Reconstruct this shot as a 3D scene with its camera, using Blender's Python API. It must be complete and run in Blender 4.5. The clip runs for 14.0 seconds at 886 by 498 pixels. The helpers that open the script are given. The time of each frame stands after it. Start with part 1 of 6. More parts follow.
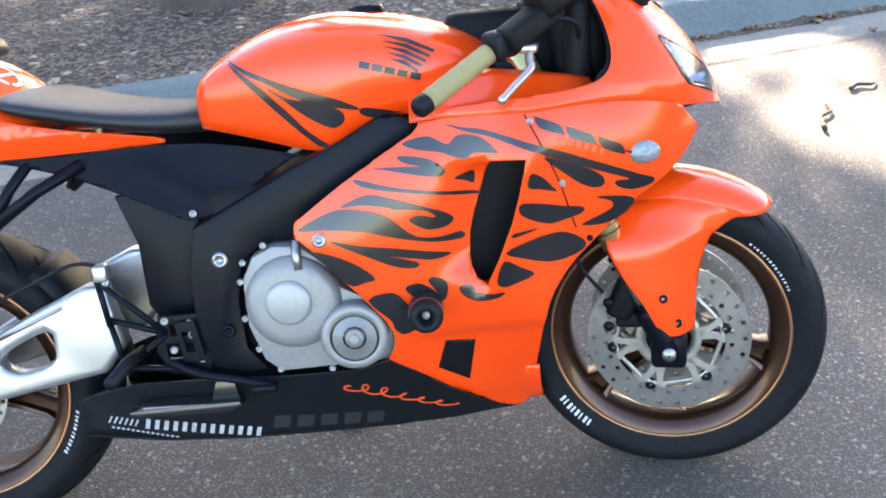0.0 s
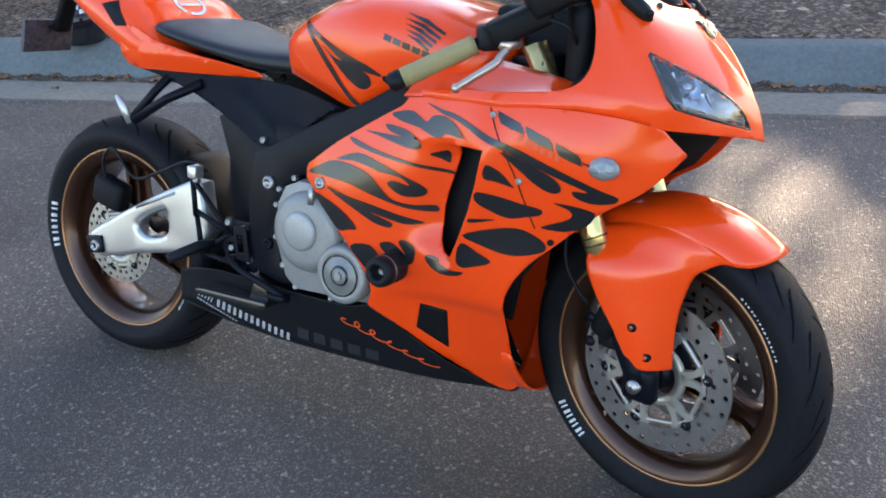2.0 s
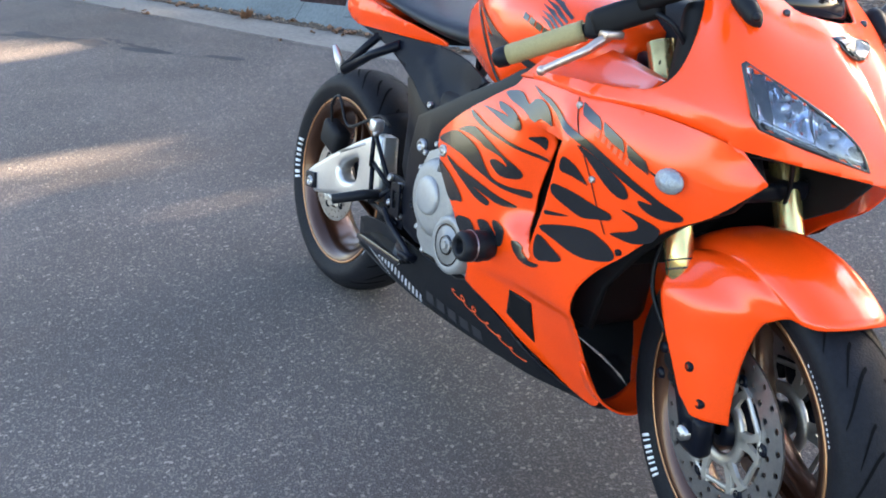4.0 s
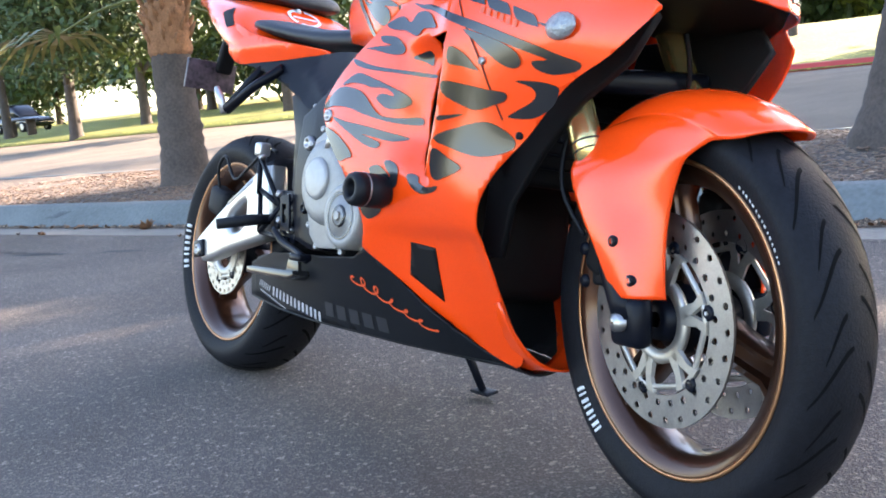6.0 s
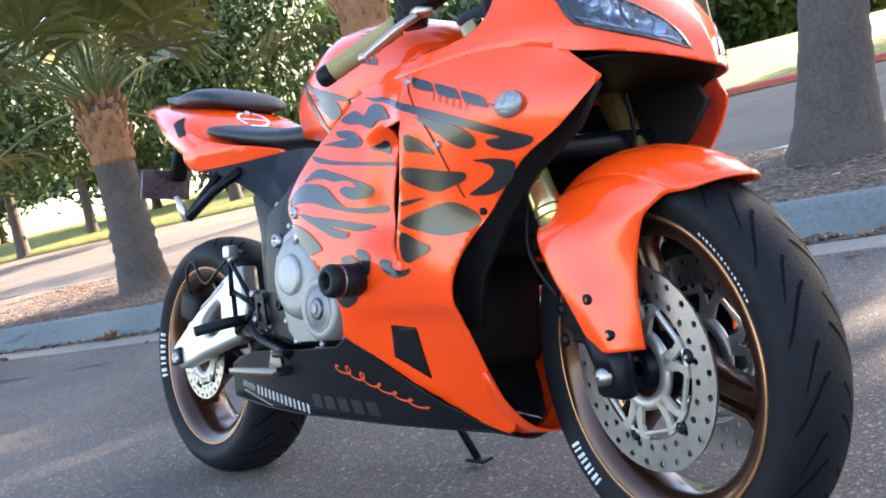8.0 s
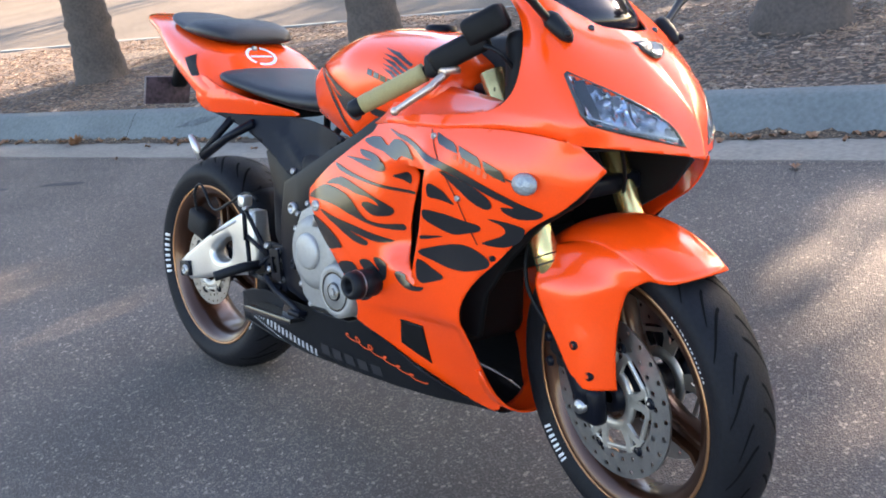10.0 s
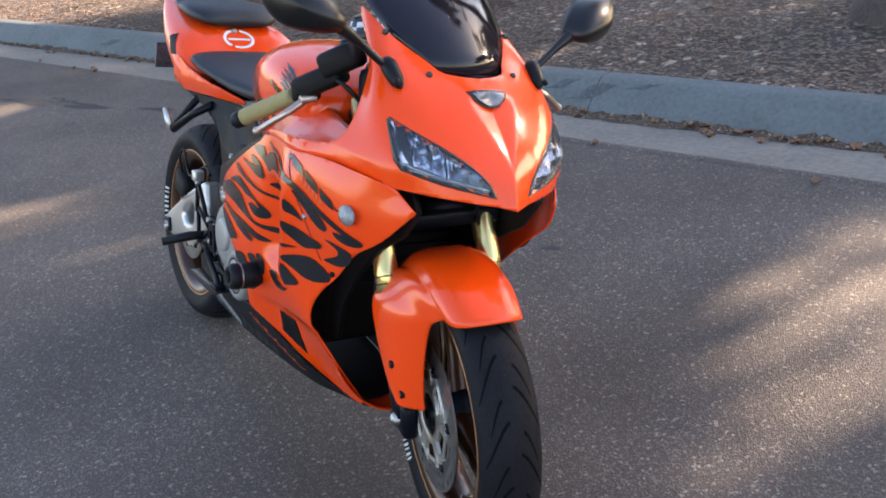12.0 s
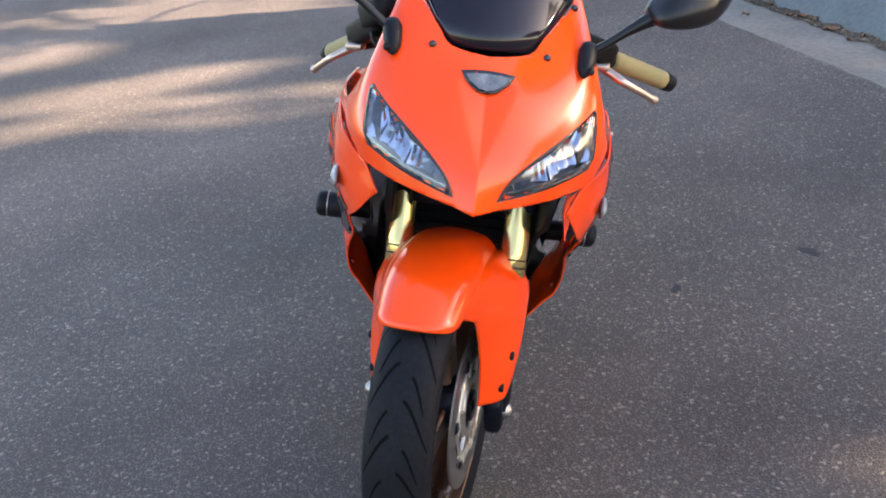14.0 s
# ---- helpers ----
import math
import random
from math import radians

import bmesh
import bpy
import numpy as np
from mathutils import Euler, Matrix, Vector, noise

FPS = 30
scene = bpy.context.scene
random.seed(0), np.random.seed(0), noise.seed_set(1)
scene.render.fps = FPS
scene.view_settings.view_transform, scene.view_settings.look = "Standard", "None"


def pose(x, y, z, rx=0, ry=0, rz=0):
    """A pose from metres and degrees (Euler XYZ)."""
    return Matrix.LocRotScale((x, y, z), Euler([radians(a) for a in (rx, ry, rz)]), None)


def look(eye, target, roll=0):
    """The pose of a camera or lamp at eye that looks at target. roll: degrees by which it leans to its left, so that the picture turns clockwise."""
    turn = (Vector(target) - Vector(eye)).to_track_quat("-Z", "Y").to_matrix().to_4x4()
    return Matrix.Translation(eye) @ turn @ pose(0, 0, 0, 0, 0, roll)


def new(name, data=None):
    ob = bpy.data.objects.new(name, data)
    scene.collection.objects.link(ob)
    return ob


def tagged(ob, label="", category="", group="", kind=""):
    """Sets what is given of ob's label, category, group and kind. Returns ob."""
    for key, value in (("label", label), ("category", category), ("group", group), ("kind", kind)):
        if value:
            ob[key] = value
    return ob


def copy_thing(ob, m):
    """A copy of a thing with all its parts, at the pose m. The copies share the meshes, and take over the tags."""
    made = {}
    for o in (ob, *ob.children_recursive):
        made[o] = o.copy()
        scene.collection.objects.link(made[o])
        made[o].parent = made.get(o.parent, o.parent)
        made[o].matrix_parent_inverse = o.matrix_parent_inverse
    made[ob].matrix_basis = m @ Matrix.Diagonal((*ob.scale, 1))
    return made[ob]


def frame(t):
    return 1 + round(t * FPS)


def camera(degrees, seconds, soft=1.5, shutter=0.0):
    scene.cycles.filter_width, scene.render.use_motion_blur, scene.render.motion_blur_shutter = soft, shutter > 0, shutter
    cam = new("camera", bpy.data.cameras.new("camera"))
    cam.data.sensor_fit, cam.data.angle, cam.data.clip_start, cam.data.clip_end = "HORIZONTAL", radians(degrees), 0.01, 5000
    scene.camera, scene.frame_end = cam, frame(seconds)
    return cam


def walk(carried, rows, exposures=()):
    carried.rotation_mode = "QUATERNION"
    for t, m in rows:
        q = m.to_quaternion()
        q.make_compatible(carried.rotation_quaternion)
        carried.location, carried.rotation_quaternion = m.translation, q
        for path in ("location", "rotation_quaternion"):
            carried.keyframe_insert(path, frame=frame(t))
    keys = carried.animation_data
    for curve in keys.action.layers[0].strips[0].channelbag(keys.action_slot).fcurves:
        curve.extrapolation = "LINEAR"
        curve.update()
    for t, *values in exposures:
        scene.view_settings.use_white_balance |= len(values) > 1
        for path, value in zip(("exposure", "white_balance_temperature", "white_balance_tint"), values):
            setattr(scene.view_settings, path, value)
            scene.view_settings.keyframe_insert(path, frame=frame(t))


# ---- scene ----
from mathutils.bvhtree import BVHTree
cam = camera(49.8, 14.0, soft=1.8)
PATH = [
    (0, (0.124, 0.097, 1.385), (0.027, 1.87, 0.465), -4.5),
    (0.5, (0.396, 0.021, 1.389), (-0.001, 1.764, 0.492), -4.4),
    (1, (0.594, 0.085, 1.354), (-0.005, 1.771, 0.462), -4.4),
    (1.5, (0.782, 0.205, 1.352), (-0.007, 1.82, 0.477), -3.3),
    (2, (1.033, 0.269, 1.372), (0.0, 1.726, 0.471), -4.1),
    (2.5, (1.225, 0.351, 1.366), (0.03, 1.66, 0.44), -3.9),
    (3, (1.27, 0.539, 1.345), (-0.035, 1.705, 0.377), -0.9),
    (3.5, (1.344, 0.675, 1.345), (-0.127, 1.662, 0.416), -1.3),
    (3.7, (1.433, 0.701, 1.34), (-0.104, 1.588, 0.419), -1.5),
    (5.8, (1.447, 0.709, 0.652), (-0.222, 1.759, 0.316), -3.7),
    (6, (1.445, 0.7, 0.662), (-0.194, 1.806, 0.355), -5.7),
    (6.5, (1.458, 0.679, 0.68), (-0.16, 1.836, 0.468), -9.6),
    (7, (1.467, 0.667, 0.692), (-0.135, 1.852, 0.522), -11.8),
    (7.5, (1.471, 0.658, 0.695), (-0.123, 1.852, 0.515), -13.1),
    (8, (1.468, 0.655, 0.698), (-0.12, 1.856, 0.507), -13.2),
    (8.2, (1.466, 0.656, 0.696), (-0.122, 1.855, 0.499), -13.2),
    (10.3, (1.616, 0.537, 1.333), (0.13, 1.652, 0.594), -8.3),
    (10.5, (1.687, 0.535, 1.366), (0.167, 1.621, 0.651), -7.5),
    (11, (1.954, 0.599, 1.396), (0.383, 1.608, 0.678), -6.2),
    (11.5, (1.985, 0.789, 1.376), (0.413, 1.758, 0.608), -7.1),
    (12, (1.986, 1.039, 1.396), (0.349, 1.865, 0.595), -6.7),
    (12.2, (2.012, 1.146, 1.384), (0.347, 1.907, 0.579), -7.4),
    (12.5, (2.126, 1.351, 1.4), (0.367, 1.826, 0.574), -8.1),
    (13, (2.158, 1.577, 1.41), (0.37, 1.905, 0.576), -6.2),
    (13.5, (2.072, 1.812, 1.404), (0.278, 1.977, 0.537), -4.8),
    (14, (1.993, 2.048, 1.391), (0.222, 1.798, 0.496), -7.0),
]
EXPOSURE = [(0, 3.36, 6600, 15), (0.5, 2.92, 6600, 15), (1, 2.72, 6600, 15), (2, 2.67, 6600, 15), (2.5, 2.97, 6600, 15), (3.5, 3.17, 6600, 15), (6, 3.22, 6500, 18), (6.5, 3.22, 6500, 18), (7.5, 2.82, 6500, 18), (8, 3.14, 6500, 18), (10.5, 3.02, 6800, 18), (11, 3.02, 6800, 18), (11.5, 3.07, 6800, 18), (12, 2.56, 7000, 20), (12.5, 2.57, 7000, 22), (13, 2.87, 7000, 20), (14, 2.77, 7000, 20)]
walk(cam, [(t, look(eye, target, roll)) for t, eye, target, roll in PATH], EXPOSURE)


# ---- world, sun ----
SUN_DIR = Vector((0.03, 0.93, 0.36)).normalized()
world = bpy.data.worlds.new("sky")
scene.world = world
world.use_nodes = True
wn = world.node_tree.nodes
sky = wn.new("ShaderNodeTexSky")
sky.sky_type = "NISHITA"
sky.sun_disc = False
sky.sun_elevation = math.asin(SUN_DIR.z)
sky.sun_rotation = math.atan2(SUN_DIR.x, SUN_DIR.y)
wn["Background"].inputs["Strength"].default_value = 0.1
world.node_tree.links.new(sky.outputs[0], wn["Background"].inputs[0])
sun = new("sun", bpy.data.lights.new("sun", "SUN"))
sun.data.energy, sun.data.angle, sun.data.color = 5.0, radians(0.55), (1.0, 0.84, 0.64)
sun.matrix_world = look(SUN_DIR * 60, (0, 0, 0))


# ---- materials ----
def mat(name, col, rough=0.5, metal=0.0, coat=0.0, var=0.12, scale=6.0, fine=80.0, bump=0.0, bump_scale=150.0, spec=0.5, rvar=0.08, trans=0.0, alpha=1.0):
    """A surface with variation at two scales, gloss that varies and a fine relief."""
    m = bpy.data.materials.new(name)
    m.use_nodes = True
    n, l = m.node_tree.nodes, m.node_tree.links
    b = n["Principled BSDF"]
    co = n.new("ShaderNodeTexCoord")
    n1, n2, mix = n.new("ShaderNodeTexNoise"), n.new("ShaderNodeTexNoise"), n.new("ShaderNodeMath")
    n1.inputs["Scale"].default_value, n2.inputs["Scale"].default_value = scale, fine
    n1.inputs["Detail"].default_value = 4
    mix.operation = "ADD"
    l.new(co.outputs["Object"], n1.inputs["Vector"])
    l.new(co.outputs["Object"], n2.inputs["Vector"])
    l.new(n1.outputs["Fac"], mix.inputs[0])
    l.new(n2.outputs["Fac"], mix.inputs[1])
    ramp = n.new("ShaderNodeMapRange")
    ramp.inputs["From Min"].default_value, ramp.inputs["From Max"].default_value = 0.6, 1.4
    ramp.inputs["To Min"].default_value, ramp.inputs["To Max"].default_value = 1 - var, 1 + var
    l.new(mix.outputs[0], ramp.inputs["Value"])
    mul = n.new("ShaderNodeMix")
    mul.data_type, mul.blend_type = "RGBA", "MULTIPLY"
    mul.inputs["Factor"].default_value = 1.0
    mul.inputs["A"].default_value = (*col, 1)
    l.new(ramp.outputs[0], mul.inputs["B"])
    l.new(mul.outputs["Result"], b.inputs["Base Color"])
    rr = n.new("ShaderNodeMapRange")
    rr.inputs["To Min"].default_value, rr.inputs["To Max"].default_value = max(0.02, rough - rvar), min(1, rough + rvar)
    l.new(n1.outputs["Fac"], rr.inputs["Value"])
    l.new(rr.outputs[0], b.inputs["Roughness"])
    b.inputs["Metallic"].default_value = metal
    b.inputs["Coat Weight"].default_value = coat
    b.inputs["Coat Roughness"].default_value = 0.05
    b.inputs["Specular IOR Level"].default_value = spec
    b.inputs["Transmission Weight"].default_value = trans
    b.inputs["Alpha"].default_value = alpha
    if bump:
        nb, bu = n.new("ShaderNodeTexNoise"), n.new("ShaderNodeBump")
        nb.inputs["Scale"].default_value = bump_scale
        nb.inputs["Detail"].default_value = 5
        l.new(co.outputs["Object"], nb.inputs["Vector"])
        l.new(nb.outputs["Fac"], bu.inputs["Height"])
        bu.inputs["Strength"].default_value, bu.inputs["Distance"].default_value = bump, 0.004
        l.new(bu.outputs["Normal"], b.inputs["Normal"])
    return m


def stone_mix(name, base, light, dark, scale, share=0.25, bump=0.5, rough=0.85, blotch=0.25, bright=1.9):
    """Asphalt and the like: a binder with light and dark stones set in it, and broad worn blotches."""
    m = bpy.data.materials.new(name)
    m.use_nodes = True
    n, l = m.node_tree.nodes, m.node_tree.links
    b = n["Principled BSDF"]
    co = n.new("ShaderNodeTexCoord")
    vo, vo2, no, big = n.new("ShaderNodeTexVoronoi"), n.new("ShaderNodeTexVoronoi"), n.new("ShaderNodeTexNoise"), n.new("ShaderNodeTexNoise")
    vo.inputs["Scale"].default_value, vo2.inputs["Scale"].default_value = scale, scale * 0.55
    no.inputs["Scale"].default_value, no.inputs["Detail"].default_value = scale * 1.3, 6
    big.inputs["Scale"].default_value, big.inputs["Detail"].default_value = 0.9, 8
    for x in (vo, vo2, no, big):
        l.new(co.outputs["Object"], x.inputs["Vector"])

    def step(src, lo, hi):
        r = n.new("ShaderNodeMapRange")
        r.inputs["From Min"].default_value, r.inputs["From Max"].default_value = lo, hi
        l.new(src, r.inputs["Value"])
        return r.outputs[0]

    def over(a, c, f):
        x = n.new("ShaderNodeMix")
        x.data_type = "RGBA"
        l.new(f, x.inputs["Factor"])
        if isinstance(a, tuple):
            x.inputs["A"].default_value = (*a, 1)
        else:
            l.new(a, x.inputs["A"])
        x.inputs["B"].default_value = (*c, 1)
        return x.outputs["Result"]

    sep, sep2 = n.new("ShaderNodeSeparateColor"), n.new("ShaderNodeSeparateColor")
    l.new(vo.outputs["Color"], sep.inputs[0])
    l.new(vo2.outputs["Color"], sep2.inputs[0])
    c = over(base, dark, step(no.outputs["Fac"], 0.42, 0.62))
    c = over(c, light, step(sep.outputs["Red"], 1 - share, 1 - share * 0.6))
    c = over(c, tuple(min(1, v * bright) for v in light), step(sep2.outputs["Green"], 0.955, 0.975))
    w = n.new("ShaderNodeMix")
    w.data_type, w.blend_type = "RGBA", "MULTIPLY"
    w.inputs["Factor"].default_value = 1
    rr = n.new("ShaderNodeMapRange")
    rr.inputs["From Min"].default_value, rr.inputs["From Max"].default_value = 0.3, 0.7
    rr.inputs["To Min"].default_value, rr.inputs["To Max"].default_value = 1 - blotch, 1 + blotch
    l.new(big.outputs["Fac"], rr.inputs["Value"])
    l.new(c, w.inputs["A"])
    l.new(rr.outputs[0], w.inputs["B"])
    l.new(w.outputs["Result"], b.inputs["Base Color"])
    b.inputs["Roughness"].default_value = rough
    bu = n.new("ShaderNodeBump")
    bu.inputs["Strength"].default_value, bu.inputs["Distance"].default_value = bump, 0.004
    l.new(vo.outputs["Distance"], bu.inputs["Height"])
    l.new(bu.outputs["Normal"], b.inputs["Normal"])
    return m


ORANGE = mat("orange_paint", (0.98, 0.068, 0.004), 0.24, 0.0, 0.62, 0.05, 3, 300, spec=0.22)
VINYL = mat("black_vinyl", (0.012, 0.012, 0.014), 0.2, 0, 0.3, 0.1)
BLACK = mat("black_plastic", (0.007, 0.008, 0.0105), 0.48, 0, 0, 0.15, 5, 60, 0.15, 400, spec=0.2)
COVERM = mat("satin_black_side_cover", (0.004, 0.0055, 0.0105), 0.46, 0, 0, 0.15, 5, 60, 0.08, 400, spec=0.1)
DARK = mat("dark_cavity_plastic", (0.0045, 0.0045, 0.0055), 0.6, 0, 0, 0.2, spec=0.2)
FRAME = mat("satin_black_frame", (0.0042, 0.0052, 0.0092), 0.34, 0.0, 0, 0.12, 8, 90, 0.05, 300, spec=0.13)
RUBBER = mat("tyre_rubber", (0.0085, 0.0088, 0.0112), 0.58, 0, 0, 0.35, 12, 120, 0.25, 300, spec=0.14)
BRONZE = mat("bronze_wheel_paint", (0.062, 0.025, 0.013), 0.3, 0.7, 0.4, 0.1, 10, 200)
COPPER = mat("copper_rim_line", (0.50, 0.25, 0.12), 0.3, 0.8, 0, 0.1, 10, 200)
STEEL = mat("brushed_steel", (0.38, 0.37, 0.36), 0.35, 0.95, 0, 0.15, 20, 300)
ALLOY = mat("polished_swingarm_alloy", (0.62, 0.61, 0.59), 0.36, 0.85, 0, 0.06, 6, 150)
ENGINE = mat("grey_engine_paint", (0.27, 0.265, 0.255), 0.45, 0.35, 0, 0.12, 9, 120, 0.08, 250)
GOLD = mat("gold_fork_tube", (0.75, 0.58, 0.24), 0.22, 0.9, 0, 0.05)
GRIP = mat("olive_rubber_grip", (0.33, 0.27, 0.12), 0.75, 0, 0, 0.15, 20, 300, 0.4, 500)
SEATM = mat("seat_vinyl", (0.010, 0.011, 0.0145), 0.42, 0, 0, 0.15, 8, 200, 0.25, 700)
CARRIER = mat("matt_silver_carrier", (0.46, 0.43, 0.38), 0.42, 0.75, 0, 0.12, 12, 150)
LEVER = mat("silver_bronze_lever", (0.55, 0.44, 0.37), 0.32, 0.9, 0, 0.08, 12, 150)
CHROME = mat("chrome", (0.8, 0.8, 0.8), 0.12, 1, 0, 0.04)
STICKER = mat("worn_grey_print", (0.42, 0.42, 0.43), 0.55, 0, 0, 0.35, 40, 200)
WHITE = mat("white_print", (0.75, 0.75, 0.75), 0.5, 0, 0, 0.1, 30, 200)
REDINK = mat("red_orange_print", (0.75, 0.09, 0.02), 0.4, 0, 0, 0.1)
SMOKE = mat("smoked_screen", (0.010, 0.008, 0.013), 0.06, 0, 0.0, 0.03, spec=0.42)
LENS = mat("clear_lens", (0.92, 0.95, 1.0), 0.04, 0, 0, 0.0, trans=1.0)
AMBER = mat("frosted_indicator_lens", (0.26, 0.28, 0.29), 0.15, 0.3, 0.4, 0.25, 90, 300, 0.8, 160)
REFL = mat("headlight_reflector", (0.45, 0.50, 0.58), 0.06, 1.0, 0, 0.2, 60, 160, rvar=0.03)
MIRRORM = mat("mirror_housing_black", (0.009, 0.009, 0.0105), 0.33, 0, 0.1, 0.1, spec=0.35)
GROOVE = mat("groove_black", (0.003, 0.003, 0.0035), 0.9, 0, 0, 0.1, spec=0.1)
ASPHALT = stone_mix("asphalt", (0.122, 0.099, 0.083), (0.195, 0.158, 0.128), (0.060, 0.049, 0.042), 240, 0.26, 0.8, 0.85, 0.34, 1.5)
CONCRETE = mat("kerb_concrete", (0.136, 0.152, 0.149), 0.88, 0, 0, 0.26, 2.6, 45, 0.25, 120)
GUTTERM = mat("gutter_concrete", (0.222, 0.196, 0.162), 0.9, 0, 0, 0.30, 2.2, 38, 0.25, 120)
SHADE_DIRT = stone_mix("gutter_dirt", (0.088, 0.060, 0.040), (0.19, 0.13, 0.08), (0.03, 0.022, 0.016), 130, 0.3, 1.0, 0.95, 0.35)
SCUFF = mat("tyre_scuff_on_concrete", (0.088, 0.100, 0.104), 0.85, 0, 0, 0.45, 14, 60, 0.2, 120)
TAR = mat("dark_road_tar", (0.050, 0.042, 0.037), 0.8, 0, 0, 0.3, 8, 90, 0.6, 220)
# asphalt with a lighter, warmer base that stands for strong sun on it
FAR_ASPHALT = stone_mix("sun_lightened_asphalt", (0.165, 0.128, 0.092), (0.20, 0.155, 0.11), (0.125, 0.098, 0.072), 120, 0.2, 0.3, 0.9, 0.2, 1.2)
SOIL = stone_mix("mulch_soil", (0.085, 0.06, 0.045), (0.2, 0.15, 0.11), (0.03, 0.022, 0.018), 45, 0.3, 1.0, 0.95, 0.3)
GRASS = stone_mix("lawn", (0.20, 0.20, 0.03), (0.29, 0.28, 0.045), (0.11, 0.125, 0.022), 25, 0.3, 1.0, 0.9, 0.3)
REDKERB = mat("red_kerb_paint", (0.42, 0.05, 0.045), 0.7, 0, 0, 0.2)
CHIP = mat("wood_chip", (0.19, 0.13, 0.095), 0.9, 0, 0, 0.3, 30, 100)
LEAFDRY = mat("dry_leaf", (0.24, 0.12, 0.06), 0.8, 0, 0, 0.35, 20, 90)
BARK = mat("bark", (0.072, 0.057, 0.049), 0.92, 0, 0, 0.4, 7, 45, 0.9, 30)
LEAF = mat("tree_leaves", (0.045, 0.075, 0.018), 0.55, 0, 0, 0.45, 0.8, 8)
LEAF2 = mat("light_tree_leaves", (0.16, 0.20, 0.03), 0.55, 0, 0, 0.4, 0.8, 8)
FIBRE = mat("palm_fibre", (0.26, 0.125, 0.06), 0.95, 0, 0, 0.4, 12, 60, 0.9, 40)
PALM = mat("palm_leaf", (0.115, 0.13, 0.032), 0.5, 0, 0, 0.35, 2, 15)


# ---- building helpers ----
def obj(name, bm, material, parent=None, label="", smooth=True):
    me = bpy.data.meshes.new(name)
    bm.to_mesh(me)
    bm.free()
    if smooth:
        me.shade_smooth()
    me.materials.append(material)
    ob = new(name, me)
    if parent:
        ob.parent = parent
    if label:
        ob["label"] = label
    return ob


def part(name, bm, material, parent, label="", smooth=True):
    return obj(name, bm, material, parent, label, smooth)


def edge_split(ob, angle=35):
    md = ob.modifiers.new("edges", "EDGE_SPLIT")
    md.split_angle = radians(angle)
    return ob


def curve(pts, n=5, closed=False):
    """Points of a smooth line through pts."""
    P = [Vector(p) for p in pts]
    m, out = len(P), []
    for i in range(m if closed else m - 1):
        a, b, c, d = (P[(i + k) % m] if closed else P[min(max(i + k, 0), m - 1)] for k in (-1, 0, 1, 2))
        for j in range(n):
            t = j / n
            out.append(0.5 * ((2 * b) + (c - a) * t + (2 * a - 5 * b + 4 * c - d) * t * t + (3 * b - a - 3 * c + d) * t ** 3))
    if not closed:
        out.append(P[-1])
    return out


def tube(bm, pts, r, seg=8, caps=True):
    """A round bar along pts; r: one radius or one for each point."""
    P = [Vector(p) for p in pts]
    rs = r if isinstance(r, (list, tuple)) else [r] * len(P)
    rings, side = [], None
    for i, p in enumerate(P):
        d = (P[min(i + 1, len(P) - 1)] - P[max(i - 1, 0)]).normalized()
        if side is None:
            side = d.orthogonal().normalized()
        side = (side - d * side.dot(d)).normalized()
        up = d.cross(side)
        rings.append([bm.verts.new(p + rs[i] * (math.cos(a) * side + math.sin(a) * up)) for a in (2 * math.pi * k / seg for k in range(seg))])
    for a, b in zip(rings, rings[1:]):
        for k in range(seg):
            bm.faces.new((a[k], a[(k + 1) % seg], b[(k + 1) % seg], b[k]))
    if caps:
        bm.faces.new(rings[0][::-1])
        bm.faces.new(rings[-1])
    return bm


def loft(bm, rings, closed=True, caps=True):
    V = [[bm.verts.new(p) for p in r] for r in rings]
    n = len(V[0])
    for a, b in zip(V, V[1:]):
        for k in range(n if closed else n - 1):
            bm.faces.new((a[k], a[(k + 1) % n], b[(k + 1) % n], b[k]))
    if caps and closed:
        bm.faces.new(V[0][::-1])
        bm.faces.new(V[-1])
    bmesh.ops.recalc_face_normals(bm, faces=bm.faces)
    return bm


def lathe(bm, prof, m=None, seg=48, closed=False):
    """Turns (radius, along) round the y axis; m places it."""
    rings = []
    for r, y in prof:
        rings.append([bm.verts.new((m or Matrix()) @ Vector((r * math.cos(a), y, r * math.sin(a)))) for a in (2 * math.pi * k / seg for k in range(seg))])
    if closed:
        rings.append(rings[0])
    for a, b in zip(rings, rings[1:]):
        for k in range(seg):
            bm.faces.new((a[k], a[(k + 1) % seg], b[(k + 1) % seg], b[k]))
    bmesh.ops.recalc_face_normals(bm, faces=bm.faces)
    return bm


def box(bm, c, s, m=None, bevel=0.0):
    b2 = bmesh.new()
    bmesh.ops.create_cube(b2, size=1)
    bmesh.ops.scale(b2, vec=s, verts=b2.verts)
    if bevel:
        bmesh.ops.bevel(b2, geom=b2.edges[:], offset=bevel, segments=2, affect="EDGES", profile=0.5)
    bmesh.ops.transform(b2, matrix=(m or Matrix()) @ Matrix.Translation(c), verts=b2.verts)
    join(bm, b2)
    return bm


def join(bm, other):
    me = bpy.data.meshes.new("tmp")
    other.to_mesh(me)
    other.free()
    bm.from_mesh(me)
    bpy.data.meshes.remove(me)
    return bm


